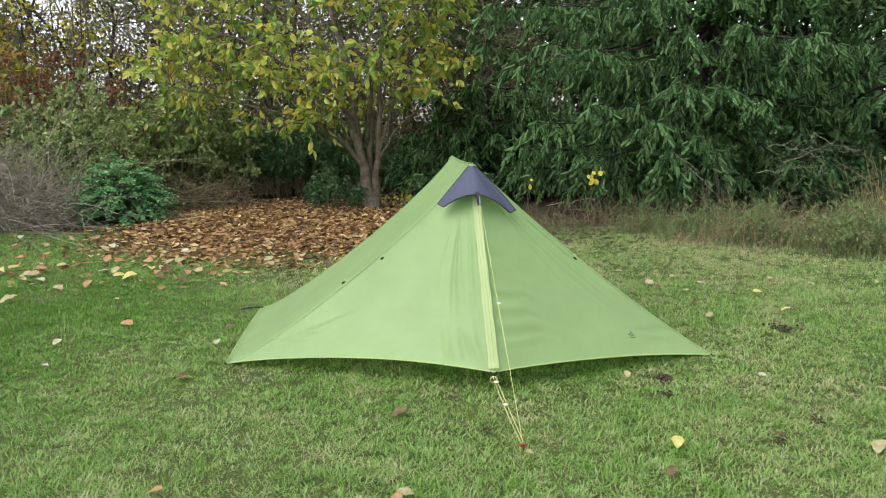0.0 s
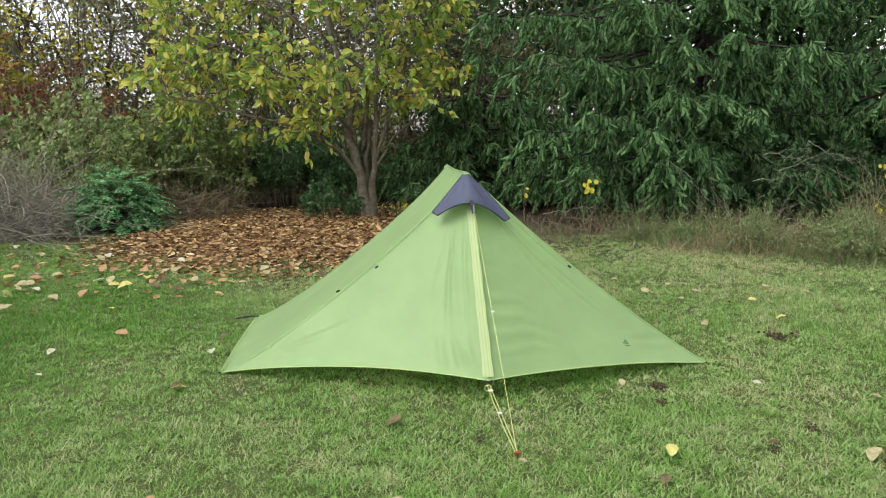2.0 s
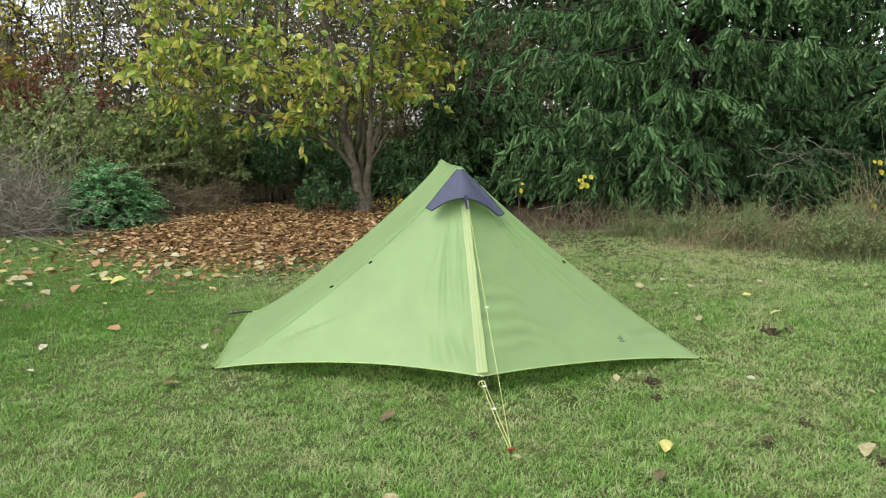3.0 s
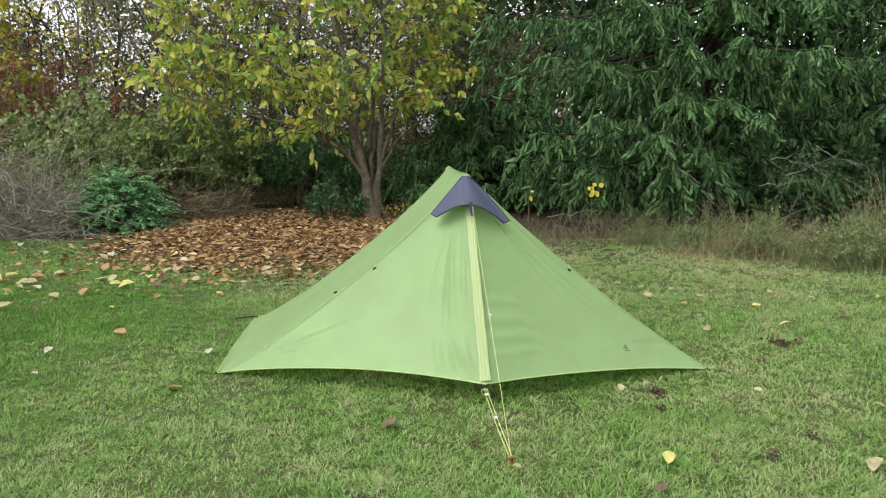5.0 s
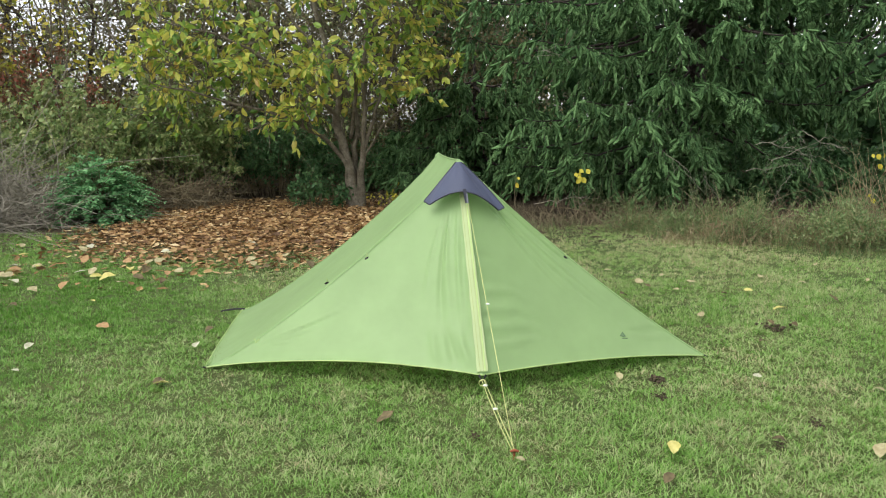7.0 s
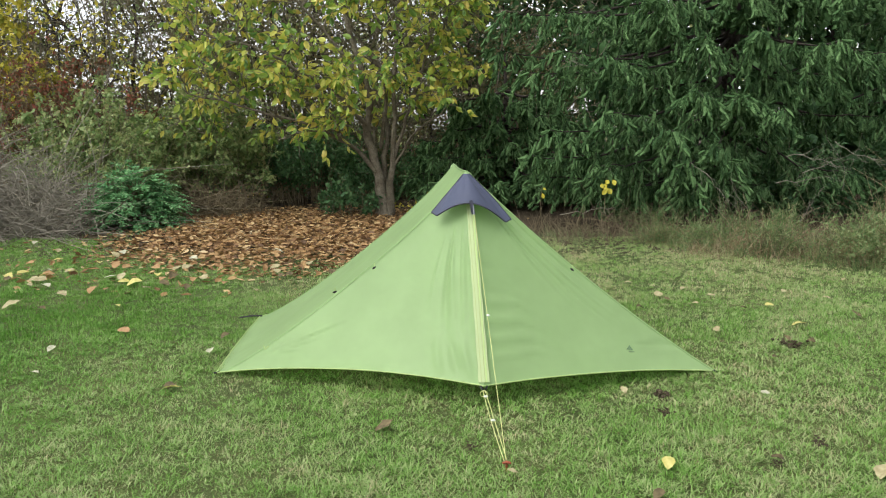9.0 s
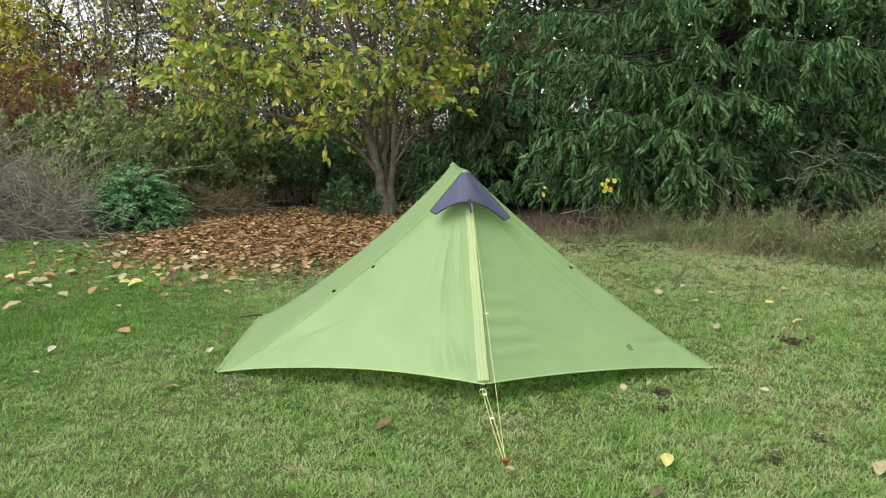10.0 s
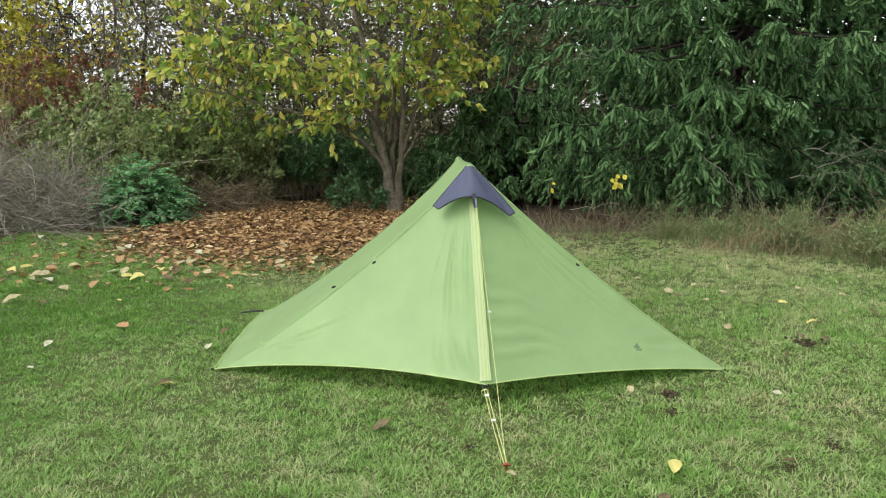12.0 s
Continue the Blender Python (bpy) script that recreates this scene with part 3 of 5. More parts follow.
toggle(LOOP * 0.55 + PEG * 0.45 + np.array((0.0, 0, 0.0)), 0.024, PALE_PLASTIC)
toggle(LOOP * 0.9 + PEG * 0.1, 0.024, PALE_PLASTIC)
toggle(np.array((0.235, 4.66, 1.02)) * 0.53 + PEG * 0.47, 0.02, PALE_PLASTIC)
for at, way in (((-0.383, 4.725, 0.69), (0.8, 0, 0.6)), ((-0.625, 4.70, 0.545), (0.9, 0, 0.4)), ((0.82, 4.74, 0.675), (0.8, 0, -0.6))):
    tie = toggle(at, 0.026, BLACK_WEB, "tie_out", way)
    cord("loop", [np.array(at) + (0.0, 0.02, 0.022), np.array(at) + (0.004, -0.002, 0.01), np.array(at)], 0.003, HEM_NYLON, tie)
cord("loop", [(-1.075, 4.70, 0.205), (-1.06, 4.665, 0.19), (-1.045, 4.69, 0.205)], 0.004, HEM_NYLON)
tape("corner_strap", [LB + (0.02, 0, 0.005), LB + (-0.06, 0.0, 0.005), LB + (-0.17, 0.01, -0.012)], (0, -0.4, 1), 0.02, 0.003, BLACK_WEB)
tape("corner_strap", [LF + (0.02, 0, 0.004), LF + (-0.01, -0.004, 0.0), LF + (-0.025, -0.008, -0.01)], (0, -0.4, 1), 0.014, 0.003, BLACK_WEB)
tape("corner_strap", [RF + (-0.02, 0, 0.004), RF + (0.01, -0.004, 0.0), RF + (0.025, -0.008, -0.01)], (0, -0.4, 1), 0.014, 0.003, BLACK_WEB)


def flat_shape(name, outline, at, right, up, material, parent, depth=0.003):
    bm = bmesh.new()
    right, up = Vector(right).normalized(), Vector(up).normalized()
    nrm = right.cross(up)
    f = bm.faces.new([bm.verts.new(Vector(at) - Vector(T0) + right * x + up * y + nrm * depth) for x, y in outline])
    got = bmesh.ops.extrude_face_region(bm, geom=[f])
    bmesh.ops.translate(bm, vec=-nrm * depth * 0.8, verts=[g for g in got["geom"] if isinstance(g, bmesh.types.BMVert)])
    bmesh.ops.recalc_face_normals(bm, faces=bm.faces[:])
    me = bpy.data.meshes.new(name)
    bm.to_mesh(me)
    bm.free()
    me.materials.append(material)
    return part(name, me, parent)


# ---- stake in the turf ----
stake = thing("tent_stake", *PEG, "red anodised metal stake driven into the grass", "stake")
sv, sf = tubes([[(0.0, 0.05, -0.15), (0.0, 0.0, -0.01), (0.0, -0.008, 0.008)]], [[0.004, 0.006, 0.006]], 6)
part("shaft", mesh_of("shaft", sv, sf, RED_METAL, True), stake)
sv, sf = tubes([[(-0.018, -0.008, 0.012), (0.0, -0.012, 0.02), (0.018, -0.008, 0.012)]], [[0.005, 0.007, 0.005]], 6)
part("hook", mesh_of("hook", sv, sf, RED_METAL, True), stake)

# ---- trees ----
def along(p, s):
    """The point at share s of a polyline."""
    i = min(int(s * (len(p) - 1)), len(p) - 2)
    return p[i] + (p[i + 1] - p[i]) * (s * (len(p) - 1) - i)


def smooth_line(points, n):
    """A rounded line through a few given points."""
    p = np.asarray(points, float)
    p = np.concatenate([[2 * p[0] - p[1]], p, [2 * p[-1] - p[-2]]])
    q = []
    for s in np.linspace(0, len(p) - 3 - 1e-6, n):
        i, t = int(s), s - int(s)
        a, b, c, d = p[i : i + 4]
        q.append(0.5 * (2 * b + (c - a) * t + (2 * a - 5 * b + 4 * c - d) * t**2 + (3 * b - a - 3 * c + d) * t**3))
    return np.array(q)


def magnolia(name, x, y, label, seed):
    """A many-stemmed tree: stems from one stool, limbs that fill a wide crown and drooping whorls of large leaves."""
    r = np.random.default_rng(seed)
    z0 = float(ground_z(x, y)) - 0.03
    tree = thing(name, x, y, z0, label, "tree")
    stems = (
        (((0, 0, 0), (-0.08, 0, 0.7), (-0.26, 0, 1.4), (-0.2, -0.1, 2.0), (-0.5, -0.2, 3.2), (-0.9, -0.3, 5.0)), 0.125),
        (((0.09, -0.03, 0), (0.16, -0.05, 0.9), (0.21, -0.1, 1.5), (0.2, -0.1, 2.1), (0.32, -0.1, 3.4), (0.5, 0, 5.2)), 0.075),
        (((0.16, -0.05, 0.95), (0.36, -0.12, 1.5), (0.55, -0.2, 2.1), (0.85, -0.3, 3.2), (1.3, -0.3, 4.6)), 0.045),
        (((-0.1, -0.02, 0.75), (-0.42, -0.2, 1.15), (-1.0, -0.5, 1.5), (-2.0, -0.8, 1.85), (-3.0, -0.9, 2.1)), 0.05),
        (((-0.02, 0.06, 0.1), (0.03, 0.12, 1.0), (-0.05, 0.2, 1.9), (-1.1, 0.1, 3.3), (-2.2, -0.1, 4.6)), 0.07),
        (((0.19, -0.05, 0.9), (0.55, -0.2, 1.45), (1.1, -0.4, 1.85), (1.75, -0.5, 2.3)), 0.028),
        (((-0.2, 0, 1.5), (-0.75, -0.5, 2.1), (-1.7, -1.0, 2.7), (-2.7, -1.2, 3.0)), 0.045),
        (((-0.05, 0.1, 1.2), (0.1, -0.3, 2.2), (-0.3, -0.9, 3.0), (-0.6, -1.4, 3.6)), 0.045),
    )
    lines = []
    for pts, rad in stems:
        p = smooth_line(pts, 16)
        p[2:] += r.normal(0, 0.018, (14, 3))
        taper = 0.82 * rad * np.linspace(1.0, 0.25, 16)
        if pts[0][2] < 0.3:
            taper[:3] *= (1.75, 1.3, 1.1)
        lines.append((p, taper))
        v, f = tubes(p[None], taper[None], 10)
        part("trunk" if pts[0][2] < 0.3 else "limb", mesh_of("trunk", v, f, BARK, True), tree)
    every = np.concatenate([p[4:] for p, _ in lines])
    thick = np.concatenate([q[4:] for _, q in lines])
    twigs, twig_r = [], []
    for k in range(150):
        u, w, tz = r.uniform(-1, 1), r.uniform(-1, 1), r.uniform(0, 1)
        tx = -0.95 + 2.65 * u
        floor = 1.15 if tx < -0.6 else 1.15 + 0.55 * min(1.0, (tx + 0.6) / 1.2)
        deep = math.sqrt(max(0.05, 1 - u * u))
        tip = np.array((tx, -0.25 + 1.75 * w * deep, floor + 0.15 + (5.1 - floor) * tz * (0.55 + 0.45 * deep)))
        cost = np.linalg.norm(every - tip, axis=1) + 1.2 * np.clip(every[:, 2] - tip[2] + 0.2, 0, None)
        j = int(np.argmin(cost + r.uniform(0, 0.35, len(every))))
        start = every[j]
        reach = np.linalg.norm(tip - start)
        lp = bezier(start, (start + tip) / 2 + (0, 0, 0.22 * reach), tip, 8)
        lp[1:] += np.cumsum(r.normal(0, 0.018, (7, 3)), 0)
        v, f = tubes(lp[None], (min(0.022, thick[j] * 0.6) * np.linspace(1, 0.3, 8))[None], 5)
        part("limb", mesh_of("limb", v, f, BARK, True), tree)
        for q in range(12):
            st = along(lp, r.uniform(0.3, 1.0))
            d = unit(unit(tip - start) * 0.7 + r.normal(0, 0.75, 3) * (1, 1, 0.6))
            tp = st + d * r.uniform(0.2, 0.6)
            tp[2] = max(tp[2], floor - 0.1)
            twigs.append(bezier(st, (st + tp) / 2 + (0, 0, 0.06), tp, 5))
            twig_r.append(np.linspace(0.007, 0.003, 5))
    v, f = tubes(twigs, twig_r, 3)
    tagged(part("twig_mass", mesh_of("twig_mass", v, f, BARK), tree), kind="stuff")
    tw = np.array(twigs)
    count = r.integers(1, 9, len(tw)) * (r.uniform(0, 1, len(tw)) < 0.93)
    i = np.repeat(np.arange(len(tw)), count)
    n = len(i)
    t = 1 - 0.75 * r.uniform(0, 1, n) ** 1.4
    a = np.clip((t * 4).astype(int), 0, 3)
    pos = tw[i, a] + (tw[i, a + 1] - tw[i, a]) * (t * 4 - a)[:, None]
    way = unit(unit(tw[i, 4] - tw[i, 0]) * 0.6 + r.normal(0, 0.5, (n, 3)) + (0, -0.15, -0.6))
    size = 0.16 * r.uniform(0.55, 1.2, n)
    v, f = strew(LEAF_V, LEAF_F, pos, way, np.stack([size, size, size], -1), rolls=np.pi / 2 + r.normal(0, 0.9, n), r=r)
    tagged(part("crown", mesh_of("crown", v, f, MAGNOLIA_LEAF), tree), kind="stuff")
    return tree


def twig_template(needles, r, bend):
    """A spruce twig of length one and half-width one: a blunt bushy body, a little bent, with needles that point forward."""
    sides = 4
    t = np.array((0.0, 0.25, 0.8, 1.0))
    rad = np.array((0.25, 0.48, 0.5, 0.26))
    n = len(t)
    a = np.arange(sides) * 2 * np.pi / sides
    curve = bend * t**2
    ring = np.stack([rad[:, None] * np.cos(a) + curve[:, None], np.repeat(t[:, None], sides, 1), rad[:, None] * np.sin(a)], -1)
    ring[..., [0, 2]] += r.normal(0, 0.09, ring[..., [0, 2]].shape)
    idx = np.arange(n * sides).reshape(n, sides)
    q = np.stack([idx[:-1], np.roll(idx, -1, 1)[:-1], np.roll(idx, -1, 1)[1:], idx[1:]], -1).reshape(-1, 4)
    fs = [tuple(f[[0, 1, 2]]) for f in q] + [tuple(f[[0, 2, 3]]) for f in q]
    vs = list(ring.reshape(-1, 3))
    for k in range(needles):
        a0, tk = k * 2.4 + r.uniform(-0.3, 0.3), (k + 0.7) / (needles + 0.7)
        out = np.array((np.cos(a0), 0.0, np.sin(a0)))
        side = np.array((-np.sin(a0), 0.0, np.cos(a0))) * 0.2
        b = np.array((bend * tk**2, tk * 0.93, 0)) + out * 0.3
        reach = r.uniform(0.6, 0.95) * (1 - 0.45 * tk**4)
        m = len(vs)
        vs += [b - side, b + side, b + out * reach + np.array((0, r.uniform(0.09, 0.15), 0))]
        fs.append((m, m + 1, m + 2))
    return np.array(vs), np.array(fs)


def bough(start, tip, r, shoots, fingers, size):
    """One bough from the trunk to its tip: a dipping branch, side shoots, and twigs that hang from them like a fringe."""
    start, tip = np.asarray(start, float), np.asarray(tip, float)
    ln = np.linalg.norm(tip - start)
    branch = bezier(start, start * 0.35 + tip * 0.65 + (0, 0, -0.10 * ln), tip, 10)
    branch[1:-1] += r.normal(0, 0.02, (8, 3))
    out = unit(tip - start)
    side = unit(np.cross(out, (0, 0, 1.0)))
    s = 0.3 + 0.7 * np.linspace(0, 1, shoots) ** 0.85
    sgn = np.where(np.arange(shoots) % 2, 1.0, -1.0)
    st = np.array([along(branch, q) for q in s])
    d = unit(out * r.uniform(0.3, 1.0, shoots)[:, None] + side * (sgn * r.uniform(0.2, 1.0, shoots))[:, None] + np.array((0, 0, 1.0)) * r.uniform(-0.7, 0.3, shoots)[:, None])
    sl = r.uniform(0.3, 0.8, shoots) * (1.2 - 0.75 * s) * min(1.15, 0.4 + 0.3 * ln)
    g = np.linspace(0, 1, 5)[None, :, None]
    line = st[:, None] + d[:, None] * sl[:, None, None] * g + np.array((0, 0, -0.75)) * (sl[:, None, None] * g**2)
    w = np.repeat(np.arange(shoots), fingers)
    q = np.tile(np.linspace(0.08, 1.0, fingers), shoots) * 4
    i = np.clip(q.astype(int), 0, 3)
    pos = line[w, i] + (line[w, i + 1] - line[w, i]) * (q - i)[:, None] + r.normal(0, 0.012, (len(w), 3))
    end = np.clip(q / 4, 0, 1)[:, None]
    lat = unit(np.cross(d[w], (0, 0, 1.0))) * r.choice([-1, 1], len(w))[:, None]
    way = d[w] * (0.15 + 0.5 * end**3 + 0.2 * r.uniform(0, 1, (len(w), 1))) + lat * r.uniform(0.0, 0.45, (len(w), 1)) * (1 - 0.5 * end) + np.array((0, 0, -1.0)) * (1.0 - 0.35 * end**3) * r.uniform(0.45, 1.3, (len(w), 1)) + r.normal(0, 0.2, (len(w), 3))
    length = size * r.uniform(0.5, 1.15, len(w)) * (1.1 - 0.45 * end[:, 0])
    m = 9
    tops = np.array([along(branch, v) for v in np.linspace(0.5, 1.0, m)])
    tway = out + side * r.normal(0, 0.7, (m, 1)) + np.array((0, 0, 1.0)) * r.normal(-0.3, 0.35, (m, 1))
    return branch, line, np.concatenate([pos, tops]), np.concatenate([unit(way), unit(tway)]), np.concatenate([length, np.full(m, size * 0.75)])


def spruce(name, x, y, height, boughs, needles, label, seed, material=SPRUCE_NEEDLE, trunk_r=0.2, size=0.2, wide=0.042, shoots=16, fingers=11):
    """A Norway spruce; boughs are (height on the trunk, tip x, tip y, tip z) in the world."""
    r = np.random.default_rng(seed)
    z0 = float(ground_z(x, y)) - 0.05
    tree = thing(name, x, y, z0, label, "tree")
    v, f = tubes([[(0, 0, 0), (0, 0, 0.25), (0.02, 0, height * 0.5), (0, 0, height)]], [[trunk_r * 1.3, trunk_r, trunk_r * 0.7, 0.02]], 12)
    part("trunk", mesh_of("trunk", v, f, DARK_BARK, True), tree)
    lines, pos, way, ln = [], [], [], []
    for h, bx, by, bz in boughs:
        b, l, p, w, n = bough((0, 0, h - z0), (bx - x, by - y, bz - z0), r, shoots, fingers, size)
        bv, bf = tubes(b[None], (0.03 * np.linspace(1, 0.2, len(b)))[None], 5)
        part("branch", mesh_of("branch", bv, bf, DARK_BARK, True), tree)
        lines.append(l)
        pos.append(p)
        way.append(w)
        ln.append(n)
    lines = np.concatenate(lines)[:, [0, 2, 4]]
    v, f = tubes(lines, np.full(lines.shape[:2], 0.005) * (1, 0.8, 0.4), 3)
    tagged(part("shoot_mass", mesh_of("shoot_mass", v, f, DARK_BARK), tree), kind="stuff")
    pos, way, ln = np.concatenate(pos), np.concatenate(way), np.concatenate(ln)
    keep = pos[:, 2] - ln * 0.8 > 0.12
    pos, way, ln = pos[keep], way[keep], ln[keep]
    bits = []
    for k, bend in enumerate((-0.9, 0.0, 0.7, 1.3)):
        tv, tf = twig_template(needles, r, bend)
        some = np.arange(len(pos)) % 4 == k
        w = wide * r.uniform(0.75, 1.2, some.sum())
        bits.append(strew(tv, tf, pos[some], way[some], np.stack([w, ln[some], w], -1), r=r))
    v, f = joined(*bits)
    tagged(part("needle_mass", mesh_of("needle_mass", v, f, material), tree), kind="stuff")
    return tree


def whorls(x, y, count, low, high, reach, seed, arc=1.9, drop=0.55, lean=-np.pi / 2):
    """Boughs all round the side of a trunk that faces the lawn, the lower ones longer and hanging more."""
    r = np.random.default_rng(seed)
    rows = []
    for k in range(count):
        h = low + (high - low) * (k + r.uniform(0, 1)) / count
        a = lean + arc * (((k * 0.618) % 1) * 2 - 1)
        out = reach * (1 - 0.5 * (h - low) / (high - low)) * r.uniform(0.6, 1.05)
        rows.append((h, x + math.cos(a) * out, y + math.sin(a) * out, max(0.62, h - drop * out * r.uniform(0.2, 0.8))))
    return rows


def bush(name, x, y, rx, ry, h, leaves, size, leaf_mat, stems, label, seed, stem_mat=DRY_TWIG, z_low=0.0, droop=0.3, category="bush", kind="", stem_r=0.006, slim=1.0):
    """A shrub: arching stems from the ground, forked, with leaves in clumps along them."""
    r = np.random.default_rng(seed)
    ob = thing(name, x, y, float(ground_z(x, y)) - 0.02, label, category, kind=kind)
    az, q = r.uniform(0, 2 * np.pi, stems), np.sqrt(r.uniform(0, 1, stems))
    base = np.stack([np.cos(az) * q * rx * 0.55, np.sin(az) * q * ry * 0.55, 0 * az], -1)
    lift = np.sqrt(np.clip(1 - (q * 0.95) ** 2, 0.05, 1)) * r.uniform(0.65, 1.08, stems)
    tip = np.stack([np.cos(az) * q * rx * r.uniform(0.8, 1.25, stems), np.sin(az) * q * ry * r.uniform(0.8, 1.25, stems), h * lift], -1)
    mid = (base + tip) / 2 + np.stack([0 * az, 0 * az, h * 0.25 * r.uniform(0.3, 1.3, stems)], -1)
    t = np.linspace(0, 1, 6)[None, :, None]
    main = (1 - t) ** 2 * base[:, None] + 2 * t * (1 - t) * mid[:, None] + t**2 * tip[:, None]
    main[:, 1:] += r.normal(0, 0.03, main[:, 1:].shape)
    i, j = np.repeat(np.arange(stems), 4), r.integers(2, 6, stems * 4)
    st = main[i, j]
    d = unit(unit(tip - base)[i] * 0.6 + r.normal(0, 0.6, (len(i), 3)))
    ln = r.uniform(0.15, 0.45, len(i))[:, None] * min(1.0, 0.45 * h + 0.3)
    side = st[:, None] + d[:, None] * ln[:, None] * np.linspace(0, 1, 6)[None, :, None] + np.array((0, 0, -droop)) * (ln[:, None] * np.linspace(0, 1, 6)[None, :, None] ** 2)
    paths = np.concatenate([main, side])
    paths[..., 2] = np.maximum(paths[..., 2], 0.02)
    rad = np.concatenate([stem_r * r.uniform(0.6, 1.5, stems)[:, None] * np.linspace(1, 0.4, 6), np.full((len(i), 6), stem_r * 0.38)])
    v, f = joined(tubes(main, rad[:stems], 3), tubes(paths[stems:, [0, 2, 5]], rad[stems:, [0, 2, 5]], 3))
    tagged(part("stem_mass", mesh_of("stem_mass", v, f, stem_mat), ob), kind="stuff")
    if leaves:
        a, b = r.integers(0, len(paths), leaves), r.uniform(1.2, 5, leaves)
        lush = r.uniform(0, 1, len(i)) ** 2.2
        a = np.where(r.uniform(0, 1, leaves) < 0.8, stems + r.choice(len(i), leaves, p=lush / lush.sum()), a % stems)
        bi = np.clip(b.astype(int), 0, 4)
        pos = paths[a, bi] + (paths[a, bi + 1] - paths[a, bi]) * (b - bi)[:, None] + r.normal(0, 0.025, (leaves, 3))
        pos[:, 2] = np.maximum(pos[:, 2], z_low + 0.02)
        way = unit(r.normal(0, 0.7, (leaves, 3)) + (0, 0, -droop))
        sz = size * r.uniform(0.5, 1.3, leaves)
        v, f = strew(SMALL_V, SMALL_F, pos, way, np.stack([sz * slim, sz / slim**0.6, sz], -1), r=r)
        tagged(part("foliage", mesh_of("foliage", v, f, leaf_mat), ob), kind="stuff")
    return ob


def frond_shrub(name, x, y, rx, ry, h, fronds, leaflet, leaf_mat, label, seed):
    """A shrub of arching sprays, each with leaflets in two rows."""
    r = np.random.default_rng(seed)
    ob = thing(name, x, y, float(ground_z(x, y)) - 0.02, label, "bush")
    az, q = r.uniform(0, 2 * np.pi, fronds), np.sqrt(r.uniform(0, 1, fronds))
    hub = np.stack([np.cos(az) * q * rx * 0.45, np.sin(az) * q * ry * 0.45, h * r.uniform(0.05, 0.72, fronds) * (1 - 0.45 * q**2)], -1)
    d = unit(np.stack([np.cos(az) * (0.35 + q), np.sin(az) * (0.35 + q), r.uniform(0.0, 1.3, fronds) * (1.15 - q)], -1) + r.normal(0, 0.25, (fronds, 3)))
    ln = r.uniform(0.28, 0.62, fronds) * (0.75 + 0.35 * h)
    t = np.linspace(0, 1, 7)
    line = hub[:, None] + d[:, None] * (ln[:, None] * t)[..., None] + np.array((0, 0, -0.33)) * (ln[:, None] * t**2)[..., None]
    line[..., 2] = np.maximum(line[..., 2], 0.03)
    foot = hub * (0.3, 0.3, 0)
    stems = np.stack([foot, (foot + hub) / 2 + r.normal(0, 0.03, hub.shape), hub], 1)
    v, f = joined(tubes(stems, np.full((fronds, 3), 0.006), 3), tubes(line[:, [0, 3, 6]], np.full((fronds, 3), 0.0035) * (1, 0.7, 0.4), 3))
    tagged(part("stem_mass", mesh_of("stem_mass", v, f, DRY_TWIG), ob), kind="stuff")
    m = 34
    w = np.repeat(np.arange(fronds), m)
    s = np.tile(np.linspace(0.12, 1.0, m), fronds) * 6
    i = np.clip(s.astype(int), 0, 5)
    pos = line[w, i] + (line[w, i + 1] - line[w, i]) * (s - i)[:, None] + r.normal(0, 0.006, (len(w), 3))
    tan = unit(line[w, i + 1] - line[w, i])
    lat = unit(np.cross(tan, (0, 0, 1.0))) * np.where(np.arange(len(w)) % 2, 1.0, -1.0)[:, None]
    way = unit(tan * 0.6 + lat + np.array((0, 0, -0.25)) + r.normal(0, 0.25, (len(w), 3)))
    size = leaflet * r.uniform(0.6, 1.2, len(w)) * (1.1 - 0.5 * (s / 6) ** 3)
    v, f = strew(SMALL_V, SMALL_F, pos, way, np.stack([size, size, size], -1), rolls=np.pi + r.normal(0, 0.5, len(w)), r=r)
    tagged(part("foliage", mesh_of("foliage", v, f, leaf_mat), ob), kind="stuff")
    return ob


magnolia("magnolia_tree", -1.25, 13.3, "many-stemmed tree with large yellowing leaves over a leaf drift", 5)

# boughs that reach out towards the lawn, then the shaded ones behind them
FRONT_BOUGHS = [
    (3.3, 5.02, 10.5, 2.62), (3.2, 4.1, 10.7, 2.78), (3.0, 3.3, 10.6, 2.72), (3.1, 1.5, 10.8, 2.55), (3.3, 1.05, 11.2, 2.3), (2.9, 2.05, 10.5, 2.45),
    (2.6, 3.15, 10.3, 2.0), (2.6, 3.75, 10.4, 1.92), (2.3, 2.0, 10.4, 1.72), (2.1, 1.3, 10.7, 1.5), (2.2, 2.75, 10.1, 1.5), (2.0, 3.4, 10.2, 1.3), (2.3, 4.4, 10.6, 1.75),
    (1.7, 3.0, 10.3, 1.05), (1.6, 2.0, 10.8, 1.0), (1.7, 1.05, 11.2, 1.15), (1.8, 3.7, 10.5, 1.1), (3.9, 2.6, 10.9, 3.35), (3.8, 1.4, 11.2, 3.15),
    (4.0, 0.75, 11.7, 3.2), (4.2, 3.9, 11.0, 3.5), (4.0, 5.4, 11.2, 3.4), (3.0, 0.6, 11.9, 2.7), (1.2, 3.2, 10.8, 0.62), (1.3, 2.6, 11.2, 0.7), (1.2, 3.6, 11.0, 0.75), (1.4, 1.4, 11.6, 0.8), (1.2, 2.1, 11.6, 0.6),
]
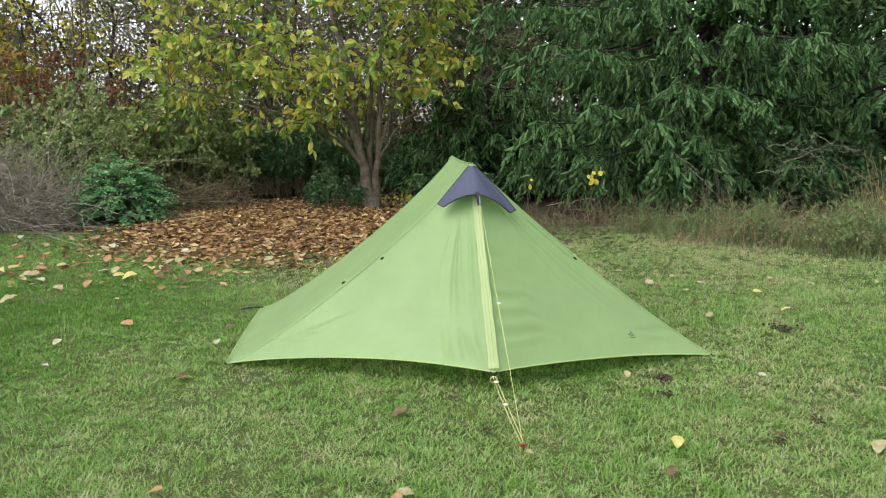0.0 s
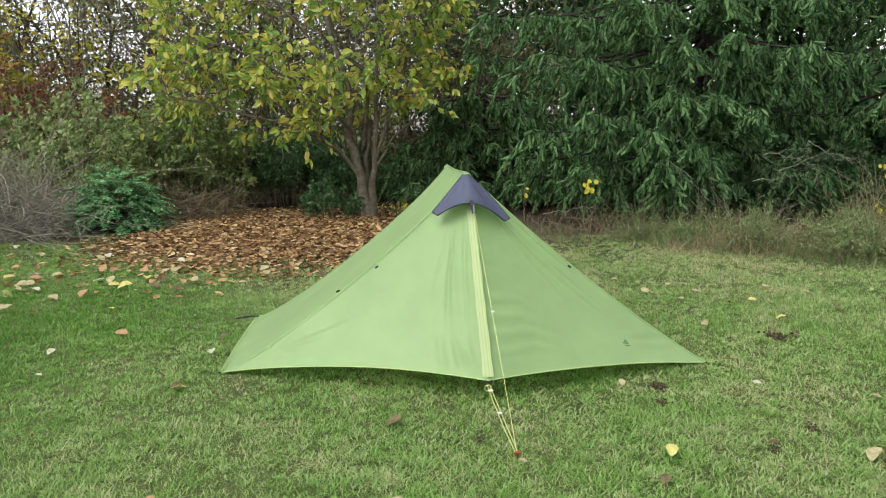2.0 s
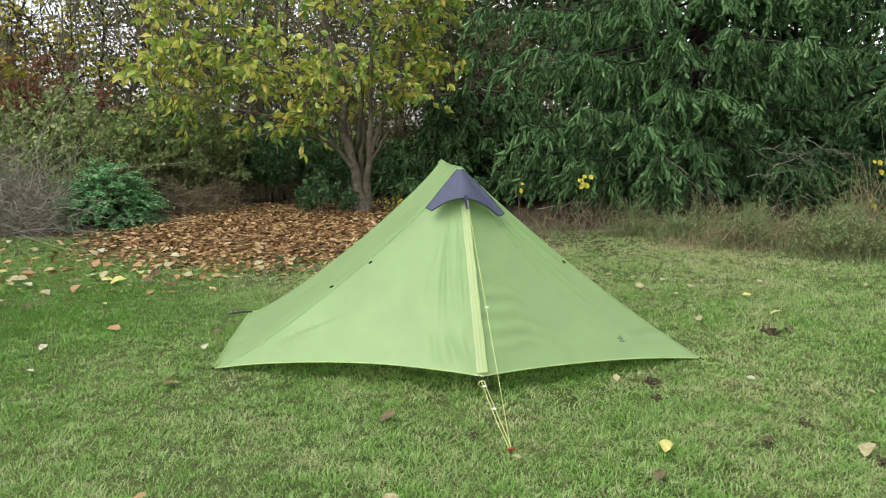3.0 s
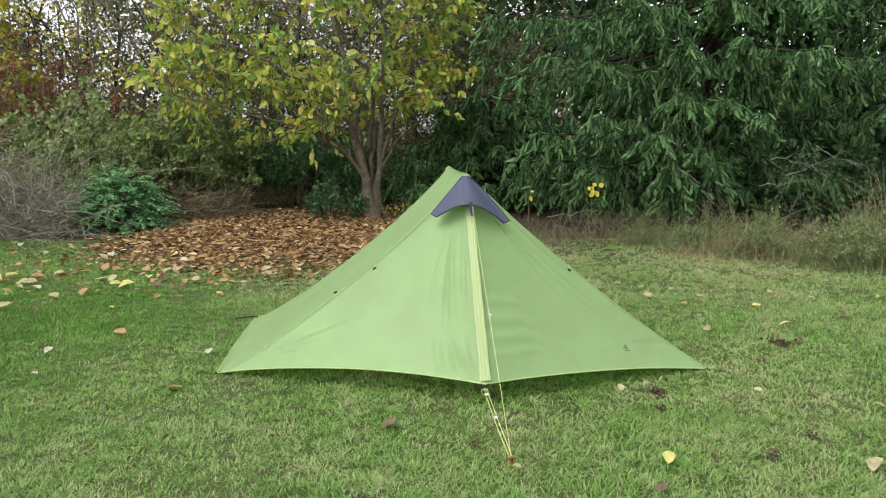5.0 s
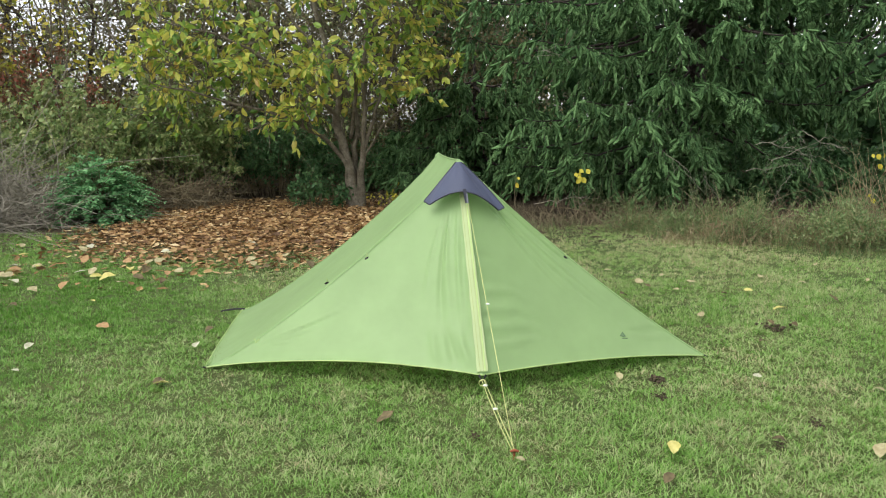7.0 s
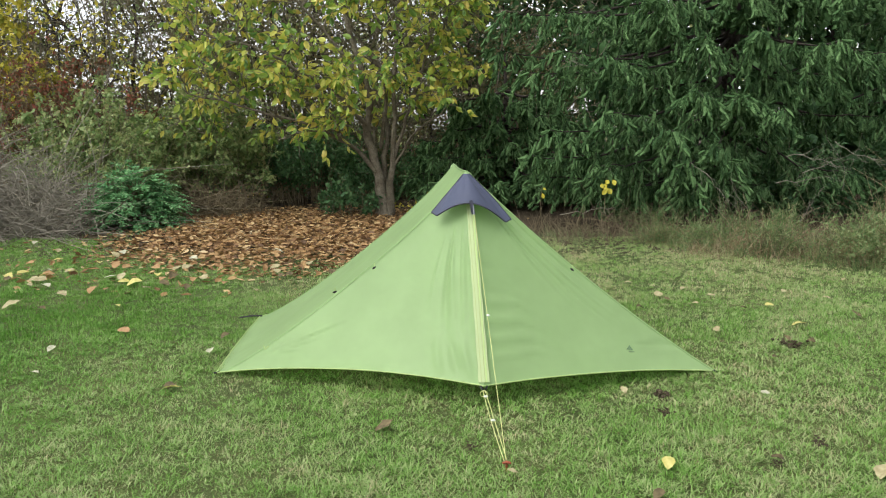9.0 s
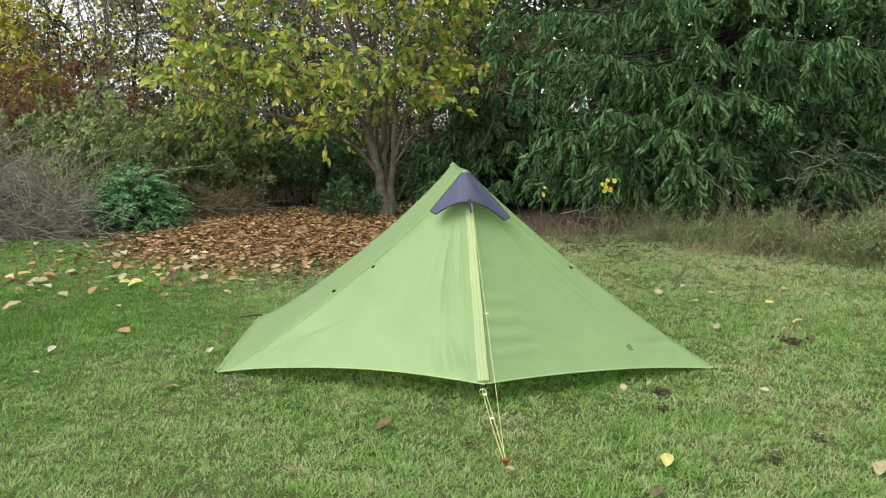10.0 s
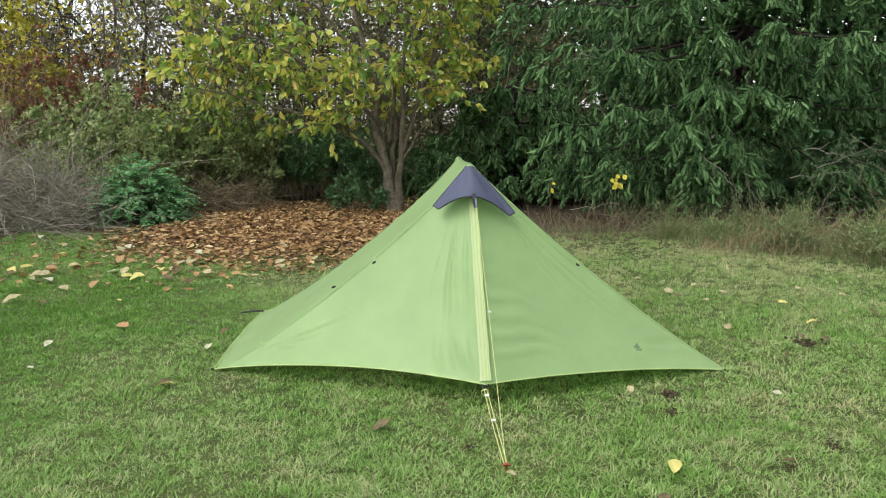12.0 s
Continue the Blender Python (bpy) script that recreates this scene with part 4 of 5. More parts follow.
# its boughs run on unseen above 4.5 m to shade those below
spruce("spruce_tree", 4.6, 13.6, 9.0, FRONT_BOUGHS + whorls(4.6, 13.6, 38, 0.9, 6.4, 3.0, 11, 1.5, lean=-1.95), 19, "large dark green spruce with hanging twigs", 11)
# second whorls: overlong boughs above the view, added to block sky on the right
spruce("spruce_tree", 8.2, 13.3, 9.5, whorls(8.2, 13.3, 28, 2.2, 5.0, 2.9, 12) + whorls(8.2, 13.3, 26, 4.8, 8.0, 6.0, 14, 1.2, 0.25), 7, "tall shaded spruce beside the lawn", 12, shoots=13, fingers=11, wide=0.04)
spruce("spruce_tree", 0.9, 15.0, 2.9, whorls(0.9, 15.0, 34, 0.35, 2.3, 2.4, 13, drop=0.2), 12, "low young spruce set back behind the tent", 13, shoots=13, fingers=11, trunk_r=0.06)

bush("green_thicket", -5.7, 12.9, 1.0, 0.5, 1.9, 8000, 0.07, BUSH_LEAF, 90, "pale green leafy bush behind the brambles", 41)
frond_shrub("blue_green_shrub", -5.0, 11.9, 0.74, 0.55, 1.25, 430, 0.07, BLUE_LEAF, "rounded blue-green shrub at the lawn's edge", 31)
bush("green_thicket", -6.3, 13.6, 2.0, 0.9, 2.15, 17000, 0.095, BUSH_LEAF, 170, "tall unkempt bush with small green leaves", 33)
bush("green_thicket", -4.7, 14.4, 1.3, 0.9, 2.4, 13000, 0.09, BUSH_LEAF, 120, "twiggy bush with thinning green and brown leaves", 34)
bush("rust_bush", -7.4, 14.3, 1.9, 0.8, 3.0, 14000, 0.08, RUST_LEAF, 170, "bush with rust-red autumn leaves", 35)
bush("understorey_bush", -3.0, 15.2, 1.5, 0.8, 1.65, 16000, 0.08, DEEP_LEAF, 110, "deep green low bush in the shade of the trees", 36)
# the last two are added bushes that stand in for dense shade there
for k, (ux, uy, ux_r, uh) in enumerate(((1.6, 14.6, 1.2, 0.9), (3.4, 14.9, 1.3, 1.0), (5.6, 14.9, 1.4, 1.1), (7.6, 14.6, 1.3, 1.2), (-5.2, 15.6, 1.4, 1.5), (-2.2, 16.6, 1.5, 1.4), (2.6, 16.2, 2.0, 1.6), (6.4, 16.2, 2.0, 1.6), (5.6, 12.6, 0.9, 0.75), (7.2, 12.4, 0.9, 0.85))):
    bush("understorey_bush", ux, uy, ux_r, 0.6, uh, 3200, 0.11, DEEP_LEAF, 45, "deep green low bush in the shade of the trees", 380 + k)
bush("understorey_bush", -0.6, 15.8, 1.0, 0.8, 1.1, 7000, 0.08, DEEP_LEAF, 70, "deep green low bush in the shade of the trees", 37)

# ---- leaf drift ----
lr = np.random.default_rng(77)
n = 44000
lx, ly = lr.uniform(-6, 1.2, n), lr.uniform(7.0, 15.0, n)
keep = lr.uniform(0, 1, n) < np.maximum(litter_depth(lx, ly) ** 1.2 * 0.85, 0.06 * np.exp(-((ly - 8.6) / 1.1) ** 2 - ((lx + 3.2) / 2.2) ** 2) + 0.003)
lx, ly = lx[keep], ly[keep]
lz = ground_z(lx, ly) + 0.012 + lr.uniform(0, 0.05, len(lx)) * litter_depth(lx, ly)
way = unit(np.stack([lr.normal(0, 1, len(lx)), lr.normal(0, 1, len(lx)), lr.normal(0, 0.2, len(lx))], -1))
sz = 0.1 * lr.uniform(0.45, 1.2, len(lx))
v, f = strew(CURL_V, LEAF_F, np.stack([lx, ly, lz], -1), way, np.stack([sz, sz, sz], -1), rolls=lr.normal(0, 0.35, len(lx)) + np.pi * (lr.uniform(0, 1, len(lx)) < 0.3), r=lr)
tagged(link("leaf_litter", mesh_of("leaf_litter", v, f, LITTER)), "thick drift of brown and orange fallen leaves", "leaves", kind="stuff")

# ---- the woods behind ----
def far_woods(name, x0, x1, y0, y1, trunks, leaves, leaf_mat, leaf_top, leaf_size, label, seed, bark=DARK_BARK, tall=(6, 11), thick=1.0):
    """A strip of wild wood: thin trunks, bare forking branches and a thicket of leaves, denser low down."""
    r = np.random.default_rng(seed)
    ob = thing(name, (x0 + x1) / 2, (y0 + y1) / 2, 0.0, label, "woods", kind="stuff")
    off = np.array(((x0 + x1) / 2, (y0 + y1) / 2, 0.0))
    base = np.stack([r.uniform(x0, x1, trunks), r.uniform(y0, y1, trunks), np.zeros(trunks)], -1) - off
    hgt = r.uniform(*tall, trunks)
    lean = r.normal(0, 0.2, (trunks, 2))
    t = np.linspace(0, 1, 8)
    main = base[:, None] + np.stack([lean[:, :1] * hgt[:, None] * t**1.5, lean[:, 1:] * hgt[:, None] * t**1.5, hgt[:, None] * t], -1)
    main[:, 1:] += r.normal(0, 0.13, main[:, 1:].shape)
    mr = thick * r.uniform(0.025, 0.075, trunks)[:, None] * np.linspace(1, 0.15, 8)
    i, j = np.repeat(np.arange(trunks), 16), r.integers(2, 8, trunks * 16)
    a = r.uniform(0, 2 * np.pi, len(i))
    d = np.stack([np.cos(a), np.sin(a), r.uniform(-0.1, 0.9, len(i))], -1)
    ln = r.uniform(0.6, 2.2, len(i))
    limb = main[i, j][:, None] + d[:, None] * (ln[:, None] * t)[..., None]
    limb += np.cumsum(r.normal(0, 0.04, limb.shape), 1)
    lr_ = (mr[i, j] * 0.5)[:, None] * np.linspace(1, 0.2, 8)
    k, m = np.repeat(np.arange(len(i)), 5), r.integers(2, 8, len(i) * 5)
    d2 = unit(d[k] + r.normal(0, 0.7, (len(k), 3)))
    twig = limb[k, m][:, None] + d2[:, None] * (r.uniform(0.2, 0.8, len(k))[:, None] * t)[..., None]
    twig += np.cumsum(r.normal(0, 0.015, twig.shape), 1)
    tr_ = np.full((len(k), 1), 0.006) * np.linspace(1, 0.5, 8)
    v, f = joined(tubes(main, mr, 6), tubes(limb, lr_, 4), tubes(twig[:, ::3], tr_[:, ::3], 3))
    tagged(part("branch_mass", mesh_of("branch_mass", v, f, bark), ob), kind="stuff")
    clumps = max(20, leaves // 60)
    c = np.stack([r.uniform(x0, x1, clumps), r.uniform(y0, y1, clumps), leaf_top * r.uniform(0, 1, clumps) ** 1.15], -1) - off
    w = r.integers(0, clumps, leaves)
    pos = c[w] + r.normal(0, 0.33, (leaves, 3)) * (1.0, 1.0, 0.8)
    pos[:, 2] = np.abs(pos[:, 2]) + 0.02
    sz = leaf_size * r.uniform(0.5, 1.3, leaves)
    v, f = strew(SMALL_V, SMALL_F, pos, r.normal(0, 1, (leaves, 3)) + (0, 0, -0.4), np.stack([sz, sz, sz], -1), r=r)
    tagged(part("foliage", mesh_of("foliage", v, f, leaf_mat), ob), kind="stuff")
    return ob


far_woods("woods", -20, 1.0, 17.0, 22, 48, 70000, THICKET_LEAF, 5.6, 0.12, "bare-branched autumn wood behind the garden", 51)
far_woods("woods", -5.5, 2.2, 15.6, 17.0, 22, 24000, THICKET_LEAF, 3.9, 0.085, "brown twiggy thicket behind the tree", 55, BARK, (4, 6), 0.5)
far_woods("woods", 0.0, 17, 17.5, 21, 20, 28000, DEEP_LEAF, 7.0, 0.36, "dark undergrowth and thin trunks behind the spruces", 52)
far_woods("woods", -30, 26, 24, 34, 42, 40000, BUSH_LEAF, 6.5, 0.24, "distant wood closing the view", 53, tall=(8, 14))


# ---- brush, stalks and dead wood ----
def tangle(name, x, y, rx, ry, h, count, length, radius, material, label, seed, category="brush", upright=0.35, curve=0.5):
    """Bare stems that lean and loop through one another."""
    r = np.random.default_rng(seed)
    ob = thing(name, x, y, float(ground_z(x, y)) - 0.02, label, category, kind="stuff")
    a, q = r.uniform(0, 2 * np.pi, count), np.sqrt(r.uniform(0, 1, count))
    top = h * np.sqrt(np.clip(1 - q**2, 0.03, 1)) * (0.62 + 0.38 * np.sin(5 * np.cos(a) * q * rx + seed) * np.cos(3 * np.sin(a) * q * ry + seed))
    st = np.stack([np.cos(a) * q * rx, np.sin(a) * q * ry, top * r.uniform(0, 0.75, count) ** 1.3], -1)
    d = unit(r.normal(0, 1, (count, 3)) * (1, 0.8, 0.5) + (0, 0, upright))
    ln = length * r.uniform(0.3, 1.0, count) * np.where(r.uniform(0, 1, count) < 0.12, 2.0, 1.0)
    t = np.linspace(0, 1, 5)
    bend = r.normal(0, curve, (count, 3)) + (0, 0, -0.5 * curve)
    p = st[:, None] + d[:, None] * (ln[:, None] * t)[..., None] + bend[:, None] * (ln[:, None] * t**2)[..., None] * 0.6
    p[..., 2] = np.maximum(p[..., 2], 0.015)
    rad = radius * r.uniform(0.5, 1.5, count)[:, None] * np.linspace(1, 0.35, 5)
    v, f = tubes(p, rad, 3)
    tagged(part("stem_mass", mesh_of("stem_mass", v, f, material), ob), kind="stuff")
    return ob


def dead_branch(x, y, z, way, length, seed, material=GREY_TWIG, radius=0.0055):
    """One bare forked branch."""
    r = np.random.default_rng(seed)
    ob = thing("dead_branch", x, y, z, "bare pale dead branch hanging among the spruce twigs", "branch")
    way = unit(np.array(way, float))
    t = np.linspace(0, 1, 7)[:, None]
    main = way * length * t + np.cumsum(r.normal(0, 0.025, (7, 3)), 0)
    v, f = tubes(main[None], (radius * np.linspace(1, 0.3, 7))[None], 5)
    part("limb", mesh_of("limb", v, f, material, True), ob)
    for k in range(7):
        st = main[r.integers(2, 7)]
        d = unit(way + r.normal(0, 0.7, 3))
        tw = st + d * length * r.uniform(0.2, 0.5) * t + np.cumsum(r.normal(0, 0.015, (7, 3)), 0)
        v, f = tubes(tw[None], (radius * 0.4 * np.linspace(1, 0.4, 7))[None], 4)
        part("twig", mesh_of("twig", v, f, material, True), ob)
    return ob


tangle("brush_pile", -7.1, 11.8, 1.2, 0.6, 2.5, 900, 1.15, 0.0055, GREY_TWIG, "tall tangle of bare grey brambles", 60, curve=0.7)
tangle("brush_pile", -6.7, 11.4, 1.5, 0.85, 1.85, 1500, 1.2, 0.0065, GREY_TWIG, "tangle of bare grey-brown brambles at the lawn's edge", 61, curve=0.7)
tangle("brush_pile", -4.0, 13.3, 0.7, 0.5, 1.2, 420, 0.6, 0.006, DRY_TWIG, "bare brown brambles beside the shrub", 62, curve=0.6)
tangle("bramble", -5.6, 13.0, 1.6, 0.6, 2.3, 700, 0.8, 0.0055, DRY_TWIG, "bare brown stems through the leafy thicket", 63, curve=0.5)
tangle("dead_grass", 2.0, 10.6, 1.4, 0.5, 0.5, 480, 0.42, 0.0035, DRY_TWIG, "dead stalks and brown grass under the spruce", 64, "weeds", 1.2, 0.4)
tangle("dead_grass", 4.6, 10.5, 1.8, 0.5, 0.55, 600, 0.45, 0.0035, DRY_TWIG, "dead stalks and brown grass under the spruce", 65, "weeds", 1.2, 0.4)
tangle("weed_stems", 4.3, 9.3, 1.6, 0.6, 0.42, 1300, 0.28, 0.003, STRAW, "thin straw-coloured weed stems", 66, "weeds", 1.3, 0.4)
tangle("weed_stems", 5.6, 8.9, 0.9, 0.6, 0.5, 900, 0.3, 0.0035, DRY_TWIG, "brown dried weed stems", 67, "weeds", 1.0, 0.5)
tangle("tall_stalks", 5.9, 10.2, 0.5, 0.35, 0.9, 130, 1.0, 0.004, STRAW, "tall pale dry stalks at the wood's edge", 68, "weeds", 3.0, 0.25)
wr = np.random.default_rng(17)
for k in range(44):
    wx = wr.uniform(2.6, 7.0)
    wy = max(7.2, 9.75 - 0.93 * (wx - 2.8)) + 0.15 + 1.5 * wr.uniform(0, 1) ** 1.3
    wh = wr.uniform(0.25, 0.62) * (0.7 if wx < 3.4 else 1.0)
    bush("weed_clump", wx, wy, wr.uniform(0.22, 0.5), wr.uniform(0.2, 0.35), wh, int(wr.uniform(450, 1000)), wr.uniform(0.03, 0.06), WEED_LEAF, int(wr.uniform(18, 40)), "low ragged clump of green weeds and dry stems", 300 + k, STRAW if k % 2 else DRY_TWIG, category="weeds", stem_r=0.003, droop=-0.35, slim=(0.3, 0.36, 0.7)[k % 3])
bush("sapling", -1.85, 13.2, 0.45, 0.35, 0.75, 1300, 0.085, DEEP_LEAF, 26, "young green sapling beside the tree trunk", 71)
bush("sapling", -0.75, 13.0, 0.3, 0.25, 0.4, 90, 0.07, GOLD_LEAF, 10, "small seedling with yellowing leaves", 72)
bush("red_berry_bush", -7.9, 14.0, 1.0, 0.7, 2.8, 2500, 0.07, RUST_LEAF, 60, "bush of dark red leaves", 73)
bush("yellow_bush", -8.7, 15.3, 1.1, 0.9, 3.9, 5000, 0.13, GOLD_LEAF, 60, "tall bush with bright yellow leaves", 74)
for k, (bx, by, bz, bw) in enumerate(((4.3, 10.3, 1.15, (0.8, -0.3, -0.25)), (4.5, 10.2, 0.95, (0.7, -0.3, 0.3)), (4.9, 10.3, 1.3, (0.5, -0.4, -0.3)), (4.2, 10.2, 0.8, (0.8, -0.3, 0.1)), (5.1, 10.3, 0.75, (-0.3, -0.3, 0.7)), (3.9, 10.3, 0.25, (-0.3, -0.3, 0.8)), (3.5, 10.5, 0.2, (0.2, -0.3, 0.8)), (4.4, 10.3, 0.15, (0.4, -0.3, 0.8)), (1.5, 10.9, 0.35, (0.9, -0.4, 0.0)), (1.9, 10.5, 2.2, (-0.6, -0.6, 0.3)), (3.0, 10.2, 1.1, (0.3, -0.4, -0.5)))):
    dead_branch(bx, by, bz, bw, 0.62, 80 + k)

# mound of raked pinkish dry grass
tangle("clipping_heap", 3.9, 9.85, 0.45, 0.3, 0.62, 1300, 0.22, 0.004, rough_material("pinkish_straw", [(0.3, (0.2, 0.11, 0.08)), (0.7, (0.42, 0.27, 0.2))], 6, 40, 0.9, 0.3, 0.003), "low heap of pinkish-brown raked clippings", 90, "heap", 0.1, 0.3)


def sprig(x, y, z, leaves, seed, size=0.12):
    r = np.random.default_rng(seed)
    ob = thing("yellow_sprig", x, y, z, "small sapling tip with bright yellow leaves", "sapling")
    g = float(ground_z(x, y)) - z
    v, f = tubes(bezier((0.05, 0.05, g), (-0.05, 0.05, g * 0.4), (0, 0, 0.08), 7)[None], np.linspace(0.005, 0.002, 7)[None], 4)
    part("stem", mesh_of("stem", v, f, DRY_TWIG, True), ob)
    for k in range(leaves):
        p = np.array((r.normal(0, 0.03), -0.02 + r.normal(0, 0.03), r.uniform(-0.08, 0.1)))
        sz = size * r.uniform(0.7, 1.15)
        v, f = strew(LEAF_V * (1.7, 1, 1), LEAF_F, p[None], [(r.normal(0, 0.6), -0.3, -0.7)], np.full((1, 3), sz), rolls=np.array([1.57 + r.normal(0, 0.5)]))
        part("leaf", mesh_of("leaf", v, f, GOLD_LEAF), ob)


sprig(1.99, 10.15, 0.80, 7, 1, 0.085)
sprig(1.2, 10.6, 0.66, 4, 2, 0.07)
sprig(5.95, 10.3, 0.95, 4, 3, 0.08)
sprig(5.75, 10.0, 0.4, 4, 4, 0.07)

# ---- single leaves on the lawn ----
LEAF_KINDS = {
    "y": ("yellow", leaf_material("yellow_fallen_leaf", [(0.3, (0.5, 0.45, 0.12)), (0.7, (0.64, 0.58, 0.22))], 30, 0.8, 0.5, 0.2)),
    "t": ("pale tan", leaf_material("tan_fallen_leaf", [(0.3, (0.29, 0.24, 0.12)), (0.7, (0.46, 0.42, 0.24))], 30, 0.8, 0.6, 0.15)),
    "b": ("brown", leaf_material("brown_dry_leaf", [(0.3, (0.06, 0.046, 0.022)), (0.7, (0.18, 0.14, 0.068))], 30, 0.8, 0.7, 0.1)),
    "o": ("orange", leaf_material("orange_fallen_leaf", [(0.3, (0.3, 0.17, 0.075)), (0.7, (0.44, 0.28, 0.13))], 30, 0.8, 0.6, 0.15)),
    "w": ("whitish", leaf_material("bleached_leaf", [(0.3, (0.36, 0.36, 0.24)), (0.7, (0.55, 0.54, 0.4))], 30, 0.8, 0.6, 0.15)),
}


def leaf_mesh(name, material, seed):
    """A curled magnolia leaf of length one: a midrib, a wavy blade that rises at the edges and a short stalk."""
    r = np.random.default_rng(seed)
    n = 9
    t = np.linspace(0, 1, n)
    wide = 0.33 * np.sin(np.pi * t**0.85) ** 0.8 * (1 + 0.08 * r.normal(0, 1, n))
    arch = 0.10 * np.sin(np.pi * t) * r.uniform(-0.3, 1.0)
    curl_l, curl_r = r.uniform(0.0, 0.16), r.uniform(0.0, 0.16)
    mid = np.stack([0.03 * np.sin(3 * t), t - 0.5, arch], -1)
    lft = mid + np.stack([-wide, 0 * t, curl_l * wide / 0.27 + 0.02 * r.normal(0, 1, n)], -1)
    rgt = mid + np.stack([wide, 0 * t, curl_r * wide / 0.27 + 0.02 * r.normal(0, 1, n)], -1)
    v = np.stack([lft, mid, rgt], 1).reshape(-1, 3)
    v[:, 2] -= v[:, 2].min()
    f = grid_faces(n, 3)
    sv, sf = tubes([[v[1], v[1] + (0.02, -0.12, 0.02), v[1] + (0.05, -0.2, 0.03)]], [[0.012, 0.01, 0.008]], 3)
    vv, ff = joined((v, f), (sv, sf))
    return mesh_of(name, vv, ff, material, True)


LEAF_MESHES = {k: [leaf_mesh("fallen_leaf", m, 100 + 7 * i + ord(k)) for i in range(4)] for k, (_, m) in LEAF_KINDS.items()}
fr = np.random.default_rng(5)


def fallen(x, y, kind, size=0.12):
    ob = new("fallen_leaf", LEAF_MESHES[kind][fr.integers(0, 4)])
    ob.matrix_basis = pose(x, y, float(ground_z(x, y)) + 0.036, fr.normal(12, 10), fr.normal(0, 9)) @ pose(0, 0, 0, 0, 0, fr.uniform(0, 360)) @ Matrix.Scale(size * fr.uniform(0.7, 1.0), 4)
    tagged(ob, f"curled {LEAF_KINDS[kind][0]} fallen leaf lying on the grass", "leaf", "leaves on the lawn")


